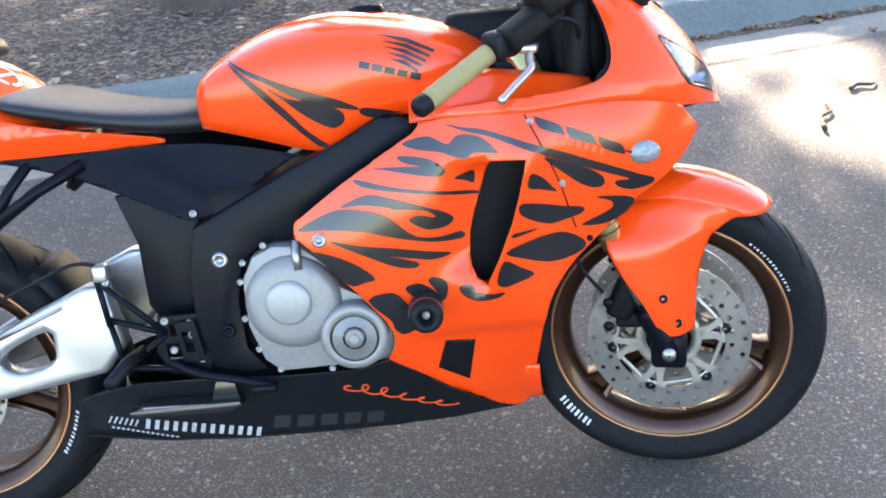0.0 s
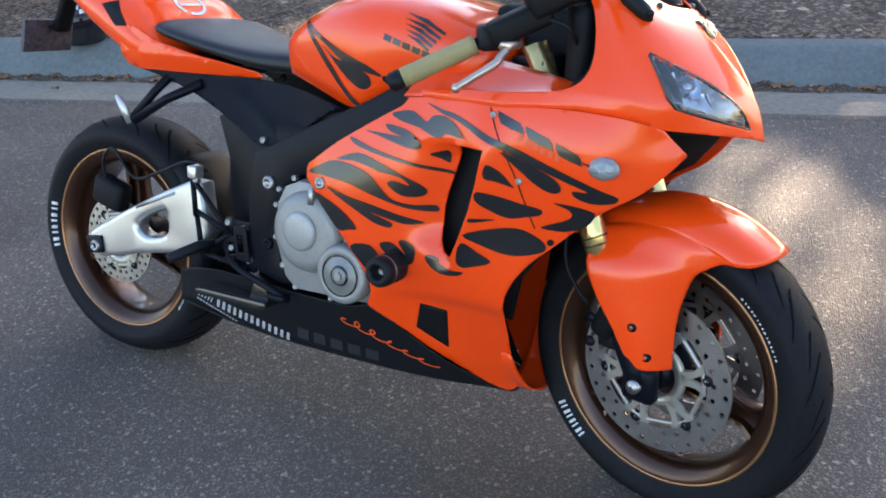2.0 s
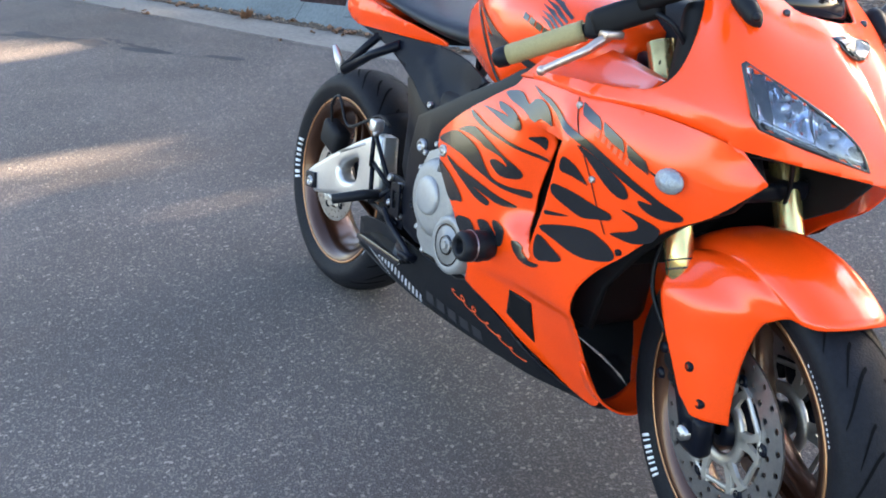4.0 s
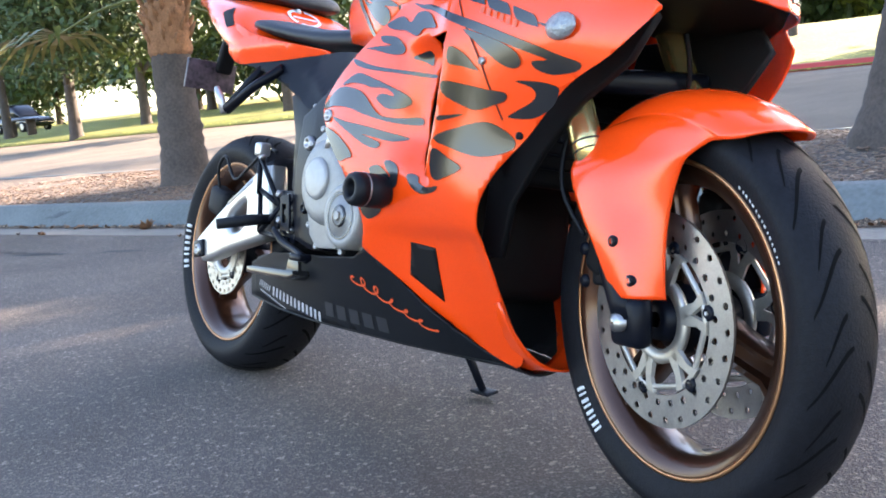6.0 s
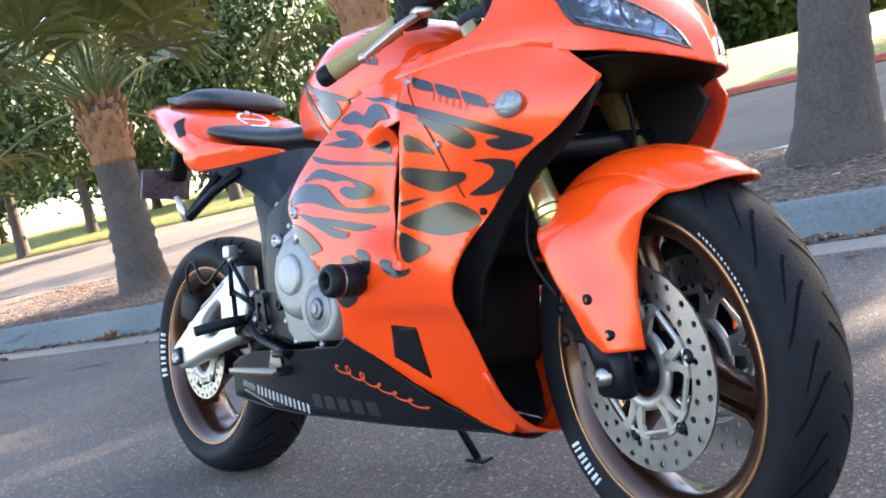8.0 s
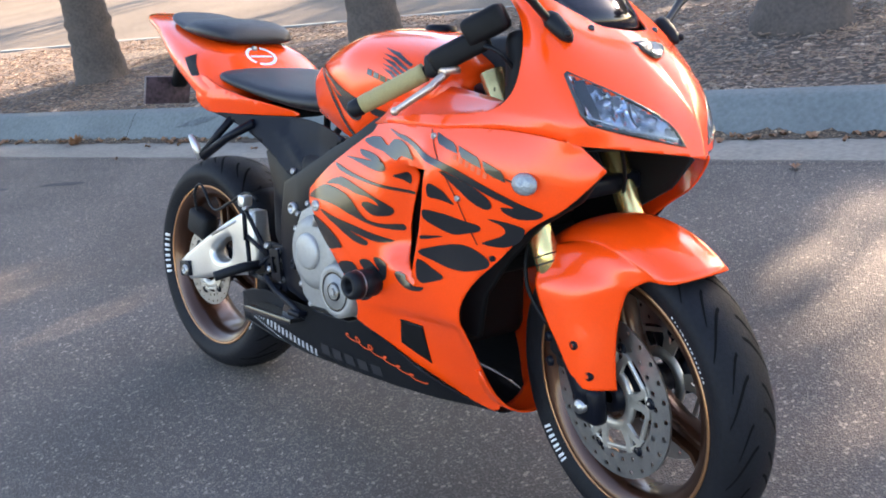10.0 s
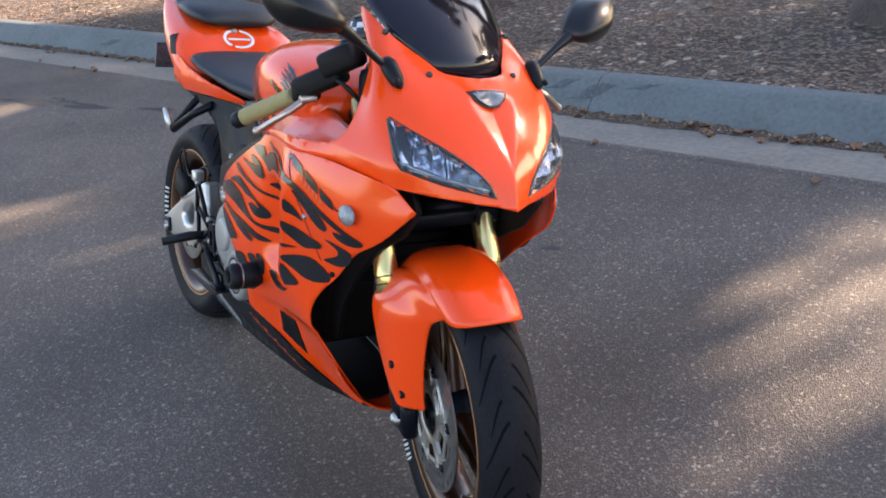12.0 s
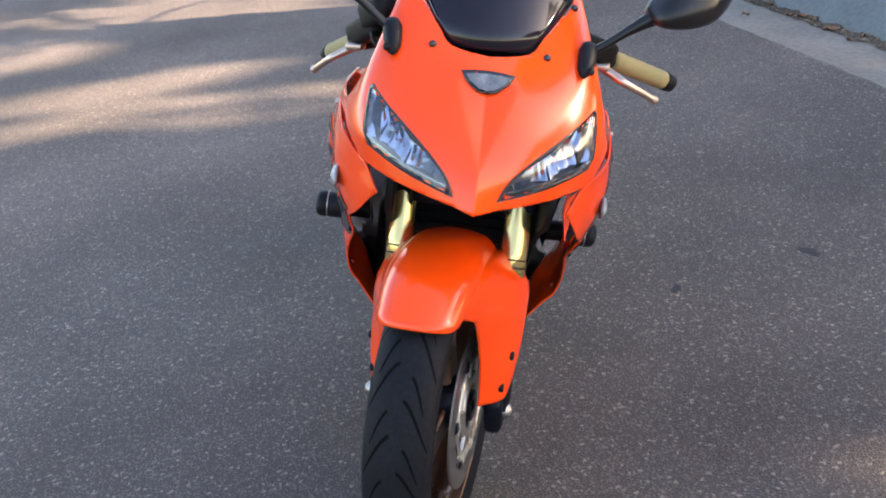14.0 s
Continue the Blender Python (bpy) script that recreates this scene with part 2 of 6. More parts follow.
def slab(bm, outline, y0, y1, bevel=0.006, m=None, round_n=0):
    """A plate with an (x, z) outline between two y, with rounded edges."""
    if round_n:
        outline = [(p.x, p.y) for p in curve([(x, z, 0) for x, z in outline], round_n, True)]
    b2 = bmesh.new()
    f = b2.faces.new([b2.verts.new((x, y0, z)) for x, z in outline])
    g = bmesh.ops.extrude_face_region(b2, geom=[f])
    bmesh.ops.translate(b2, vec=(0, y1 - y0, 0), verts=[v for v in g["geom"] if isinstance(v, bmesh.types.BMVert)])
    bmesh.ops.recalc_face_normals(b2, faces=b2.faces)
    if bevel:
        flat = [e for e in b2.edges if abs(e.verts[0].co.y - e.verts[1].co.y) < 1e-6]
        bmesh.ops.bevel(b2, geom=flat, offset=bevel, segments=2, affect="EDGES", profile=0.6)
    b2.normal_update()
    big = [f for f in b2.faces if len(f.verts) > 4]
    bmesh.ops.triangulate(b2, faces=big, ngon_method="EAR_CLIP")
    if m:
        bmesh.ops.transform(b2, matrix=m, verts=b2.verts)
    join(bm, b2)
    return bm


def inside(poly, u, v):
    """True where (u, v) lies within an outline."""
    hit = False
    for (a, b), (c, d) in zip(poly, poly[1:] + poly[:1]):
        if (b > v) != (d > v) and u < a + (v - b) / (d - b) * (c - a):
            hit = not hit
    return hit


def sheet(polys, place, step=0.03, out=(0, -1, 0), holes=()):
    """A curved panel: flat outlines cut fine and laid on a surface by place(u, v), with openings."""
    bm = bmesh.new()
    for poly in polys:
        bm.faces.new([bm.verts.new((u, v, 0)) for u, v in poly])
    bm.normal_update()
    bmesh.ops.triangulate(bm, faces=bm.faces[:], ngon_method="EAR_CLIP")
    for ax in (0, 1):
        lo, hi = min(v.co[ax] for v in bm.verts), max(v.co[ax] for v in bm.verts)
        no = Vector((1, 0, 0)) if ax == 0 else Vector((0, 1, 0))
        c = lo + step
        while c < hi - 1e-4:
            bmesh.ops.bisect_plane(bm, geom=bm.verts[:] + bm.edges[:] + bm.faces[:], plane_co=no * c, plane_no=no, dist=1e-6)
            c += step
    bmesh.ops.triangulate(bm, faces=bm.faces[:])
    bmesh.ops.remove_doubles(bm, verts=bm.verts[:], dist=1e-5)
    for hole in holes:
        gone = [f for f in bm.faces if all(inside(hole, v.co.x, v.co.y) for v in f.verts)]
        bmesh.ops.delete(bm, geom=gone, context="FACES")
    for v in bm.verts:
        v.co = place(v.co.x, v.co.y)
    bmesh.ops.recalc_face_normals(bm, faces=bm.faces)
    s = sum((f.normal * f.calc_area() for f in bm.faces), Vector())
    if s.dot(Vector(out)) < 0:
        bmesh.ops.reverse_faces(bm, faces=bm.faces)
    return bm


def thick(ob, t=0.004):
    md = ob.modifiers.new("thickness", "SOLIDIFY")
    md.thickness, md.offset = t, -1
    md.use_quality_normals = True
    return ob


# ---- the street: s runs along the kerb, d away from the near road ----
KERB = Matrix.Translation((0, 4.1075, 0)) @ pose(0, 0, 0, 0, 0, 19.18)


def rise(d):
    """Height of the land across the street."""
    if d < 4.2:
        return 0.0
    return 0.05 + 0.045 * (min(d, 60) - 4.2)


def strip(name, prof, material, s0=-70, s1=60, step=2.0, label="", wob=0.0, kind="structure"):
    """A band along the street with a cross-section prof of (d, z)."""
    bm = bmesh.new()
    n = int((s1 - s0) / step)
    rows = []
    for i in range(n + 1):
        s = s0 + (s1 - s0) * i / n
        rows.append([bm.verts.new((s, d, z + wob * noise.noise((s * 1.7, d * 1.7, 0)))) for d, z in prof])
    for a, b in zip(rows, rows[1:]):
        for k in range(len(prof) - 1):
            bm.faces.new((a[k], b[k], b[k + 1], a[k + 1]))
    bmesh.ops.recalc_face_normals(bm, faces=bm.faces)
    if sum(f.normal.z for f in bm.faces) < 0:
        bmesh.ops.reverse_faces(bm, faces=bm.faces)
    ob = obj(name, bm, material)
    ob.matrix_world = KERB
    return tagged(ob, label, name.split("_")[0], kind=kind)


strip("road", [(-9, 0.0), (-3, 0.0), (0.0, 0.0)], ASPHALT, label="grey weathered asphalt road with pale stones")
strip("gutter", [(0.0, 0.003), (0.2, -0.008), (0.40, -0.014), (0.43, -0.014)], GUTTERM, label="pale concrete gutter along the kerb")
edge_split(strip("kerb", [(0.42, -0.03), (0.425, -0.012), (0.45, 0.01), (0.555, 0.118), (0.575, 0.134), (0.60, 0.141), (0.675, 0.143), (0.68, 0.05)], CONCRETE, label="worn pale concrete kerb with a sloping face"), 50)
for s_ in (-14.2, -11.1, -8.0, -4.9, -1.85, 1.2, 4.3):
    bm = bmesh.new()
    for (d0, z0), (d1, z1) in zip([(0.425, -0.011), (0.45, 0.0112), (0.555, 0.1192), (0.575, 0.1352), (0.60, 0.1422)], [(0.45, 0.0112), (0.555, 0.1192), (0.575, 0.1352), (0.60, 0.1422), (0.675, 0.1442)]):
        bm.faces.new([bm.verts.new(v) for v in ((s_, d0, z0), (s_ + .004, d0, z0), (s_ + .004, d1, z1), (s_, d1, z1))])
    bmesh.ops.remove_doubles(bm, verts=bm.verts, dist=1e-5)
    jo = obj("kerb_joint", bm, DARK, bpy.data.objects["kerb"])


def ragged(name, rows, material, label, parent=None, rough=.02, seed=0, kind="structure", grain=9.0):
    """A thin band along the street with ragged edges: rows of (s, d0, d1), lying on the profile lay(d)."""
    bm = bmesh.new()
    prev = None
    a, b = rows[0][0], rows[-1][0]
    for i in range(int((b - a) / .025) + 1):
        s = a + .025 * i
        d0, d1 = (float(np.interp(s, [r[0] for r in rows], [r[k] for r in rows])) for k in (1, 2))
        end = min(1, (s - a) / .08, (b - s) / .08)
        n0, n1 = (noise.noise((s * grain, seed + k, .3)) + .7 * noise.noise((s * grain * 3.1, seed + k, .7)) for k in (0, 7))
        d0 += rough * n0
        d1 = max(d0 + .001, d1 + rough * n1)
        mid_ = (d0 + d1) / 2
        d0, d1 = mid_ + (d0 - mid_) * end, mid_ + (d1 - mid_) * end + .0005
        row = [bm.verts.new((s, d0 + (d1 - d0) * k / 4, lay(d0 + (d1 - d0) * k / 4) + .003 * math.sin(math.pi * k / 4))) for k in range(5)]
        if prev:
            for k in range(4):
                bm.faces.new((prev[k], row[k], row[k + 1], prev[k + 1]))
        prev = row
    ob = obj(name, bm, material, parent)
    if not parent:
        ob.matrix_world = KERB
        tagged(ob, label, name.split("_")[-1], kind=kind)
    return ob


def lay(d):
    """Height just above the gutter and the kerb's face."""
    return float(np.interp(d, [-.1, -.06, -.03, 0, .2, .40, .425, .45, .555, .575, .60, .675], [-.012, -.006, .0025, .005, -.005, -.011, -.009, .013, .121, .137, .144, .146]))


# brown band: debris, and the kerb's shadow line put into the colour
ragged("gutter_dirt", [(-12, .37, .435), (-2.7, .36, .435), (-2.4, .35, .44), (-1.6, .335, .44), (-1.0, .355, .435), (3, .37, .435)], SHADE_DIRT, "brown dirt, leaf crumbs and painted shadow line at the kerb's foot", rough=.022)
ragged("asphalt_edge", [(-14, -.06, .010), (6, -.06, .010)], ASPHALT, "crumbling asphalt edge lapping onto the gutter", rough=.012, seed=3, grain=6.0)
for s0_, s1_, da, db in ((-2.10, -2.02, .50, .56), (-1.93, -1.78, .47, .555), (-1.62, -1.54, .53, .57), (-4.4, -4.15, .49, .55), (-2.72, -2.45, .53, .568), (-6.7, -6.5, .48, .54)):
    mid_s = (s0_ + s1_) / 2
    ragged("tyre_scuff", [(s0_ - .06, da, da + .008), (mid_s, da + .01, db - .01), (s1_ + .06, db - .008, db)], SCUFF, "", bpy.data.objects["kerb"], .006, int(-s0_ * 10), grain=16.0)


def tar_line(pts, wide, seed):
    """A dark patched crack in the asphalt."""
    bm = bmesh.new()
    prev = None
    line = curve([(x, y, 0) for x, y in pts], 10)
    for i, p in enumerate(line):
        q = line[min(i + 1, len(line) - 1)] - line[max(i - 1, 0)]
        side_ = Vector((-q.y, q.x, 0)).normalized()
        w = wide * min(1, i / 3, (len(line) - 1 - i) / 3) * (.55 + .45 * noise.noise((i * .7, seed, 0))) + .001
        off = side_ * .03 * noise.noise((i * .45, seed, 5))
        row = [bm.verts.new(p + off + side_ * w * k + Vector((0, 0, .003))) for k in (-1, -.3, .4, 1)]
        if prev:
            for k in range(3):
                bm.faces.new((prev[k], row[k], row[k + 1], prev[k + 1]))
        prev = row
    obj("tar_crack", bm, TAR, bpy.data.objects["road"]).matrix_parent_inverse = KERB.inverted()


tar_line([(-5.75, 1.02), (-5.37, 1.38), (-5.18, 1.50), (-4.95, 1.66)], .035, 1)
tar_line([(-5.05, 1.72), (-4.75, 1.80), (-4.38, 1.94)], .028, 2)
strip("planting_bed", [(0.675, 0.12), (0.9, 0.13), (1.6, 0.16), (2.4, 0.18), (3.3, 0.165), (3.99, 0.14)], SOIL, step=0.12, wob=0.03, label="brown mulch bed between the two roads")
strip("far_kerb", [(3.98, 0.10), (3.985, 0.15), (4.11, 0.15), (4.13, 0.06), (4.15, 0.04)], CONCRETE, label="pale kerb edging the mulch bed")
strip("far_road", [(4.14, rise(4.14)), (4.3, rise(4.3)), (15, rise(15))], FAR_ASPHALT, label="sunlit asphalt road beyond the mulch bed")
strip("red_kerb", [(14.95, rise(15) - 0.05), (14.97, rise(15) + 0.12), (15.15, rise(15) + 0.14), (15.2, rise(15) + 0.1)], REDKERB, -17, 60, label="red painted kerb")
strip("lawn", [(14.9, rise(15) + 0.02), (15.15, rise(15) + 0.12), (20, rise(20) + 0.1), (26, rise(26) + 0.08), (34, rise(34) + 0.02)], GRASS, label="sunlit green lawn")
def grass_bank():
    """The lawn swells into a low bank where the far road bends away."""
    bm = bmesh.new()
    rows = []
    for i in range(60):
        s = -26 + i * 1.4
        k = min(1, max(0, (s + 24) / 10))
        k = k * k * (3 - 2 * k)
        rows.append([bm.verts.new((s, d, rise(d) + h0 + h * k + .03 * noise.noise((s * .6, d * .6, 3)))) for d, h0, h in ((15.6, .10, 0), (17, .11, .05), (19, .10, .20), (21.5, .10, .40), (24, .10, .60), (26, .09, .68), (28, .08, .70), (30, .02, .64))])
    for a, b in zip(rows, rows[1:]):
        for k in range(7):
            bm.faces.new((a[k], b[k], b[k + 1], a[k + 1]))
    ob = obj("lawn_bank", bm, GRASS)
    ob.matrix_world = KERB
    tagged(ob, "sunlit grass bank rising behind the red kerb", "lawn", kind="structure")


grass_bank()
strip("parking_lane", [(26, rise(26) + 0.10), (34.2, rise(34) + 0.04)], FAR_ASPHALT, -22, 60, label="far asphalt lane in front of the trees")
strip("ground", [(-300, -0.25), (-9.3, -0.15), (-9, -0.06), (4.2, -0.06), (33.9, rise(33.9)), (60, rise(60)), (420, rise(60))], GRASS, -420, 420, 40, label="open ground reaching the horizon")
strip("pavement", [(-9.05, -0.05), (-9.0, 0.14), (-8.85, 0.15), (-7.2, 0.17)], CONCRETE, label="pale concrete pavement")


# ---- the motorcycle, built upright round its own origin, x forward, y to its left ----
BIKE = Matrix.Translation((-0.2342, 1.6869, 0.0005)) @ pose(0, 0, 0, 0, 0, 3.3) @ pose(0, 0, 0, -13.0)
bike = new("motorcycle")
bike.matrix_world = BIKE
tagged(bike, "orange sport motorcycle with black flame graphics, leaning on its side stand", "motorcycle")

STEER_AXIS, STEER_FOOT = Vector((-math.sin(radians(24)), 0, math.cos(radians(24)))), Vector((0.693, 0, 0.295))
STEER = Matrix.Translation(STEER_FOOT) @ Matrix.Rotation(radians(-14.5), 4, STEER_AXIS) @ Matrix.Translation(-STEER_FOOT)
AXLE_F, AXLE_R = Vector((0.725, 0, 0.309)), Vector((-0.733, 0, 0.312))

# the shell: (u, z, x, half width); in front u is the distance from the middle, at the side 0.9 - x
NOSE = [
    (0, .755, .838, 0), (0, .80, .826, 0), (0, .85, .80, 0), (0, .90, .764, 0), (0, .956, .708, 0), (0, .99, .655, 0), (0, 1.06, .565, 0),
    (.034, .777, .819, .034), (.041, .956, .704, .041), (.10, .81, .787, .10), (.10, .90, .737, .10), (.0845, .987, .645, .0845), (.1335, 1.054, .545, .1335),
    (.17, .985, .622, .166), (.19, .903, .672, .1935), (.195, .823, .718, .195), (.187, .77, .718, .186), (.17, .737, .735, .178), (.25, 1.08, .47, .15),
]
FLANK = [
    (.27, .713, .63, .2435), (.23, .66, .67, .21), (.468, .785, .432, .2725), (.416, .673, .484, .2615), (.365, .561, .535, .2175), (.475, .72, .425, .272),
    (.555, .493, .345, .25), (.842, .608, .058, .272), (.891, .627, .009, .257), (.748, .367, .152, .242), (.447, .418, .453, .22),
    (.626, .375, .274, .212), (.60, .285, .30, .157), (.50, .18, .40, .06), (.65, .26, .25, .16), (.80, .30, .10, .19),
    (.30, .90, .60, .213), (.36, .99, .54, .172), (.45, .88, .45, .238), (.70, .72, .20, .268), (.70, .55, .20, .268), (.52, .60, .38, .262), (.65, .79, .25, .255),
]


class Spline:
    """A thin plate through control rows: two coordinates, then the values."""

    def __init__(self, rows, ease=2e-4):
        c = np.array(rows)
        self.p = c[:, :2]
        n = len(c)
        r = np.linalg.norm(self.p[:, None] - self.p[None], axis=2)
        k = np.where(r > 0, r * r * np.log(np.maximum(r, 1e-9)), 0) + np.eye(n) * ease
        q = np.c_[np.ones(n), self.p]
        a = np.block([[k, q], [q.T, np.zeros((3, 3))]])
        self.w = np.linalg.solve(a, np.r_[c[:, 2:], np.zeros((3, c.shape[1] - 2))])

    def __call__(self, u, v):
        q = np.array((u, v))
        r = np.linalg.norm(self.p - q, axis=1)
        k = np.where(r > 0, r * r * np.log(np.maximum(r, 1e-9)), 0)
        return np.r_[k, 1, q] @ self.w


SHELL = Spline(NOSE + FLANK)


def on_shell(side, lift=0.0, extra=None):
    """place() for a panel on the shell; side -1 is the right."""
    def place(u, z):
        x, w = SHELL(abs(u), z)
        o = lift + (extra(0.9 - u, z) if extra else 0)
        if u > 0.24:
            w += o
        else:
            k = u / 0.24
            x += o * (1 - k * k)
            w += o * k
        return Vector((x, side * w, z))
    return place


def charted(pts):
    return [(0.9 - x, z) for x, z in pts]


def soft(pts, n=4):
    return [(p.x, p.y) for p in curve([(x, z, 0) for x, z in pts], n, True)]


def soft_open(pts, n=4):
    return [(p.x, p.y) for p in curve([(x, z, 0) for x, z in pts], n)]


# fairing outlines as (x, z)
SCOOP_EDGE = [(.422, .722), (.408, .66), (.393, .608), (.368, .545), (.345, .497)]
SCOOP_BACK = [(.345, .497), (.328, .510), (.320, .53), (.318, .555), (.321, .595), (.328, .622), (.337, .650), (.350, .690), (.362, .722)]
REAR_EDGE = soft_open([(.014, .612), (.017, .638), (.037, .653), (.101, .698), (.153, .73), (.209, .764), (.234, .779), (.246, .795)])
TOP_EDGE = soft_open([(.246, .795), (.29, .799), (.341, .80), (.40, .80)])
TOP_FRONT = soft_open([(.40, .80), (.44, .80), (.55, .805), (.64, .798), (.704, .782)])
FRONT_EDGE = [(.704, .782), (.743, .742)] + soft_open([(.743, .738), (.691, .674), (.625, .628), (.55, .562), (.495, .51), (.462, .46), (.448, .41), (.44, .34), (.432, .26), (.425, .20), (.40, .178)])
LOW_FRONT = soft_open([(.40, .178), (.36, .197), (.32, .229), (.30, .246)])
LOW_REAR = soft_open([(.30, .246), (.26, .278), (.206, .326), (.158, .368)])
CLUTCH_EDGE = soft_open([(.158, .368), (.172, .404), (.163, .442), (.121, .499), (.085, .539), (.05, .582), (.014, .612)])


def lip(x, z):
    """The rear edge of the front fairing stands proud along the air outlet."""
    ex = np.interp(z, [.497, .545, .608, .66, .722], [.345, .368, .393, .408, .422])
    k = np.interp(z, [.49, .54, .62, .70, .735, .79], [0, .4, .8, 1, .8, 0])
    return 0.018 * k * math.exp(-((x - ex) / 0.035) ** 2)


def dent(x, z):
    ex = np.interp(z, [.497, .53, .555, .595, .65, .69, .722], [.345, .320, .318, .321, .337, .350, .362])
    k = np.interp(z, [.47, .50, .56, .70, .735], [0, .35, 1, 1, 0])
    return -0.033 * k * math.exp(-((x - ex) / 0.05) ** 2)


def dedupe(pts):
    out = []
    for p in pts:
        if not out or (Vector(p) - Vector(out[-1])).length > 1e-4:
            out.append(tuple(p))
    if (Vector(out[0]) - Vector(out[-1])).length < 1e-4:
        out.pop()
    return out


REAR_POLY = dedupe(REAR_EDGE + TOP_EDGE + SCOOP_EDGE[:1] + SCOOP_BACK[::-1] + LOW_REAR + CLUTCH_EDGE)
FRONT_POLY = dedupe(TOP_FRONT + FRONT_EDGE + LOW_FRONT + SCOOP_EDGE[::-1])
COWL_POLY = dedupe([(0, .757), (.034, .764), (.10, .772), (.16, .779)] + charted(TOP_FRONT[::-1]) + [p for p in charted(TOP_EDGE[::-1]) if p[0] < .625]
                   + soft_open([(.63, .811), (.55, .819), (.46, .825), (.388, .832), (.350, .843), (.329, .865), (.322, .90), (.328, .95), (.337, 1.0), (.345, 1.05)])
                   + soft_open([(.335, 1.075), (.25, 1.09), (.175, 1.075), (.135, 1.048), (.09, 1.006), (.067, .985), (0, .978)]))

FLAMES = [
    [(.099, .663), (.148, .681), (.195, .669), (.237, .655), (.279, .638), (.293, .624), (.281, .613), (.249, .611), (.226, .622), (.216, .632), (.232, .638), (.262, .632), (.248, .644), (.222, .649), (.198, .651), (.174, .658), (.137, .664)],
    [(.021, .625), (.055, .645), (.095, .659), (.145, .653), (.177, .641), (.199, .622), (.214, .609), (.233, .599), (.27, .595), (.306, .597), (.309, .585), (.275, .585), (.232, .592), (.178, .605), (.13, .619), (.07, .625)],
    [(.129, .709), (.188, .692), (.255, .679), (.335, .668), (.335, .662), (.255, .673), (.187, .684), (.14, .696)],
    [(.162, .725), (.19, .719), (.233, .708), (.262, .703), (.279, .704), (.284, .712), (.273, .724), (.25, .736), (.217, .742), (.204, .741), (.215, .73), (.244, .722), (.21, .724)],
    [(.215, .761), (.233, .769), (.262, .771), (.29, .756), (.307, .769), (.33, .770), (.353, .761), (.368, .746), (.375, .735), (.337, .739), (.317, .729), (.279, .743), (.241, .75)],
    [(.289, .79), (.321, .782), (.349, .778), (.396, .762), (.433, .748), (.476, .732), (.53, .711), (.59, .688), (.628, .672), (.654, .661), (.646, .65), (.613, .646), (.586, .655), (.581, .666), (.607, .667), (.57, .681), (.52, .700), (.476, .717), (.433, .735), (.395, .751), (.358, .766), (.321, .776)],
    [(.452, .722), (.49, .711), (.53, .695), (.555, .679), (.56, .664), (.545, .658), (.52, .667), (.49, .689)],
    [(.429, .697), (.45, .687), (.468, .667), (.474, .659), (.445, .667), (.424, .673)],
    [(.411, .645), (.449, .639), (.489, .63), (.522, .624), (.52, .613), (.494, .606), (.463, .6), (.433, .61), (.408, .627)],
    [(.545, .64), (.582, .638), (.609, .632), (.617, .624), (.6, .601), (.563, .586), (.521, .588), (.531, .595), (.562, .607), (.577, .618), (.572, .63)],
    [(.38, .557), (.427, .574), (.478, .582), (.51, .57), (.527, .554), (.521, .54), (.488, .53), (.456, .529), (.415, .54)],
    [(.376, .541), (.404, .526), (.43, .509), (.392, .494), (.372, .49), (.362, .503)],
    [(.393, .591), (.412, .593), (.439, .594), (.417, .588), (.394, .584)],
    [(.299, .696), (.318, .703), (.334, .705), (.333, .683), (.319, .689)],
    [(.077, .605), (.13, .593), (.188, .583), (.266, .567), (.285, .56), (.255, .555), (.216, .562), (.177, .569), (.225, .554), (.219, .544), (.185, .55), (.138, .573), (.101, .591)],
    [(.043, .587), (.089, .575), (.126, .554), (.148, .531), (.13, .526), (.105, .522), (.078, .548)],
    [(.132, .492), (.177, .502), (.203, .473), (.227, .453), (.22, .431), (.191, .419), (.174, .432), (.168, .45)],
    [(.199, .508), (.222, .515), (.241, .505), (.255, .494), (.24, .518), (.253, .523), (.272, .512), (.273, .492), (.264, .476), (.239, .474), (.215, .488)],
    [(.294, .496), (.306, .501), (.321, .495), (.323, .486), (.345, .478), (.375, .480), (.362, .47), (.33, .467), (.305, .478)],
]


LAMP = dedupe(soft_open([(.036, .779), (.075, .787), (.13, .800), (.188, .818)]) + soft_open([(.198, .835), (.197, .87), (.193, .903)]) + soft_open([(.185, .908), (.13, .872), (.08, .835), (.05, .806), (.036, .779)]))
LAMP_MID = (sum(p[0] for p in LAMP) / len(LAMP), sum(p[1] for p in LAMP) / len(LAMP))


def drawn_in(outline, mid, by):
    """An outline moved in towards its middle."""
    out = []
    for u, z in outline:
        d = Vector((u - mid[0], z - mid[1]))
        d -= d.normalized() * by
        out.append((mid[0] + d.x, mid[1] + d.y))
    return out


LAMP_HOLE = drawn_in(LAMP, LAMP_MID, .0006)


SEAM = sorted(charted(TOP_FRONT + TOP_EDGE))


def seam_at(u):
    """Height of the side fairing's upper edge."""
    return float(np.interp(u, [p[0] for p in SEAM], [p[1] for p in SEAM]))


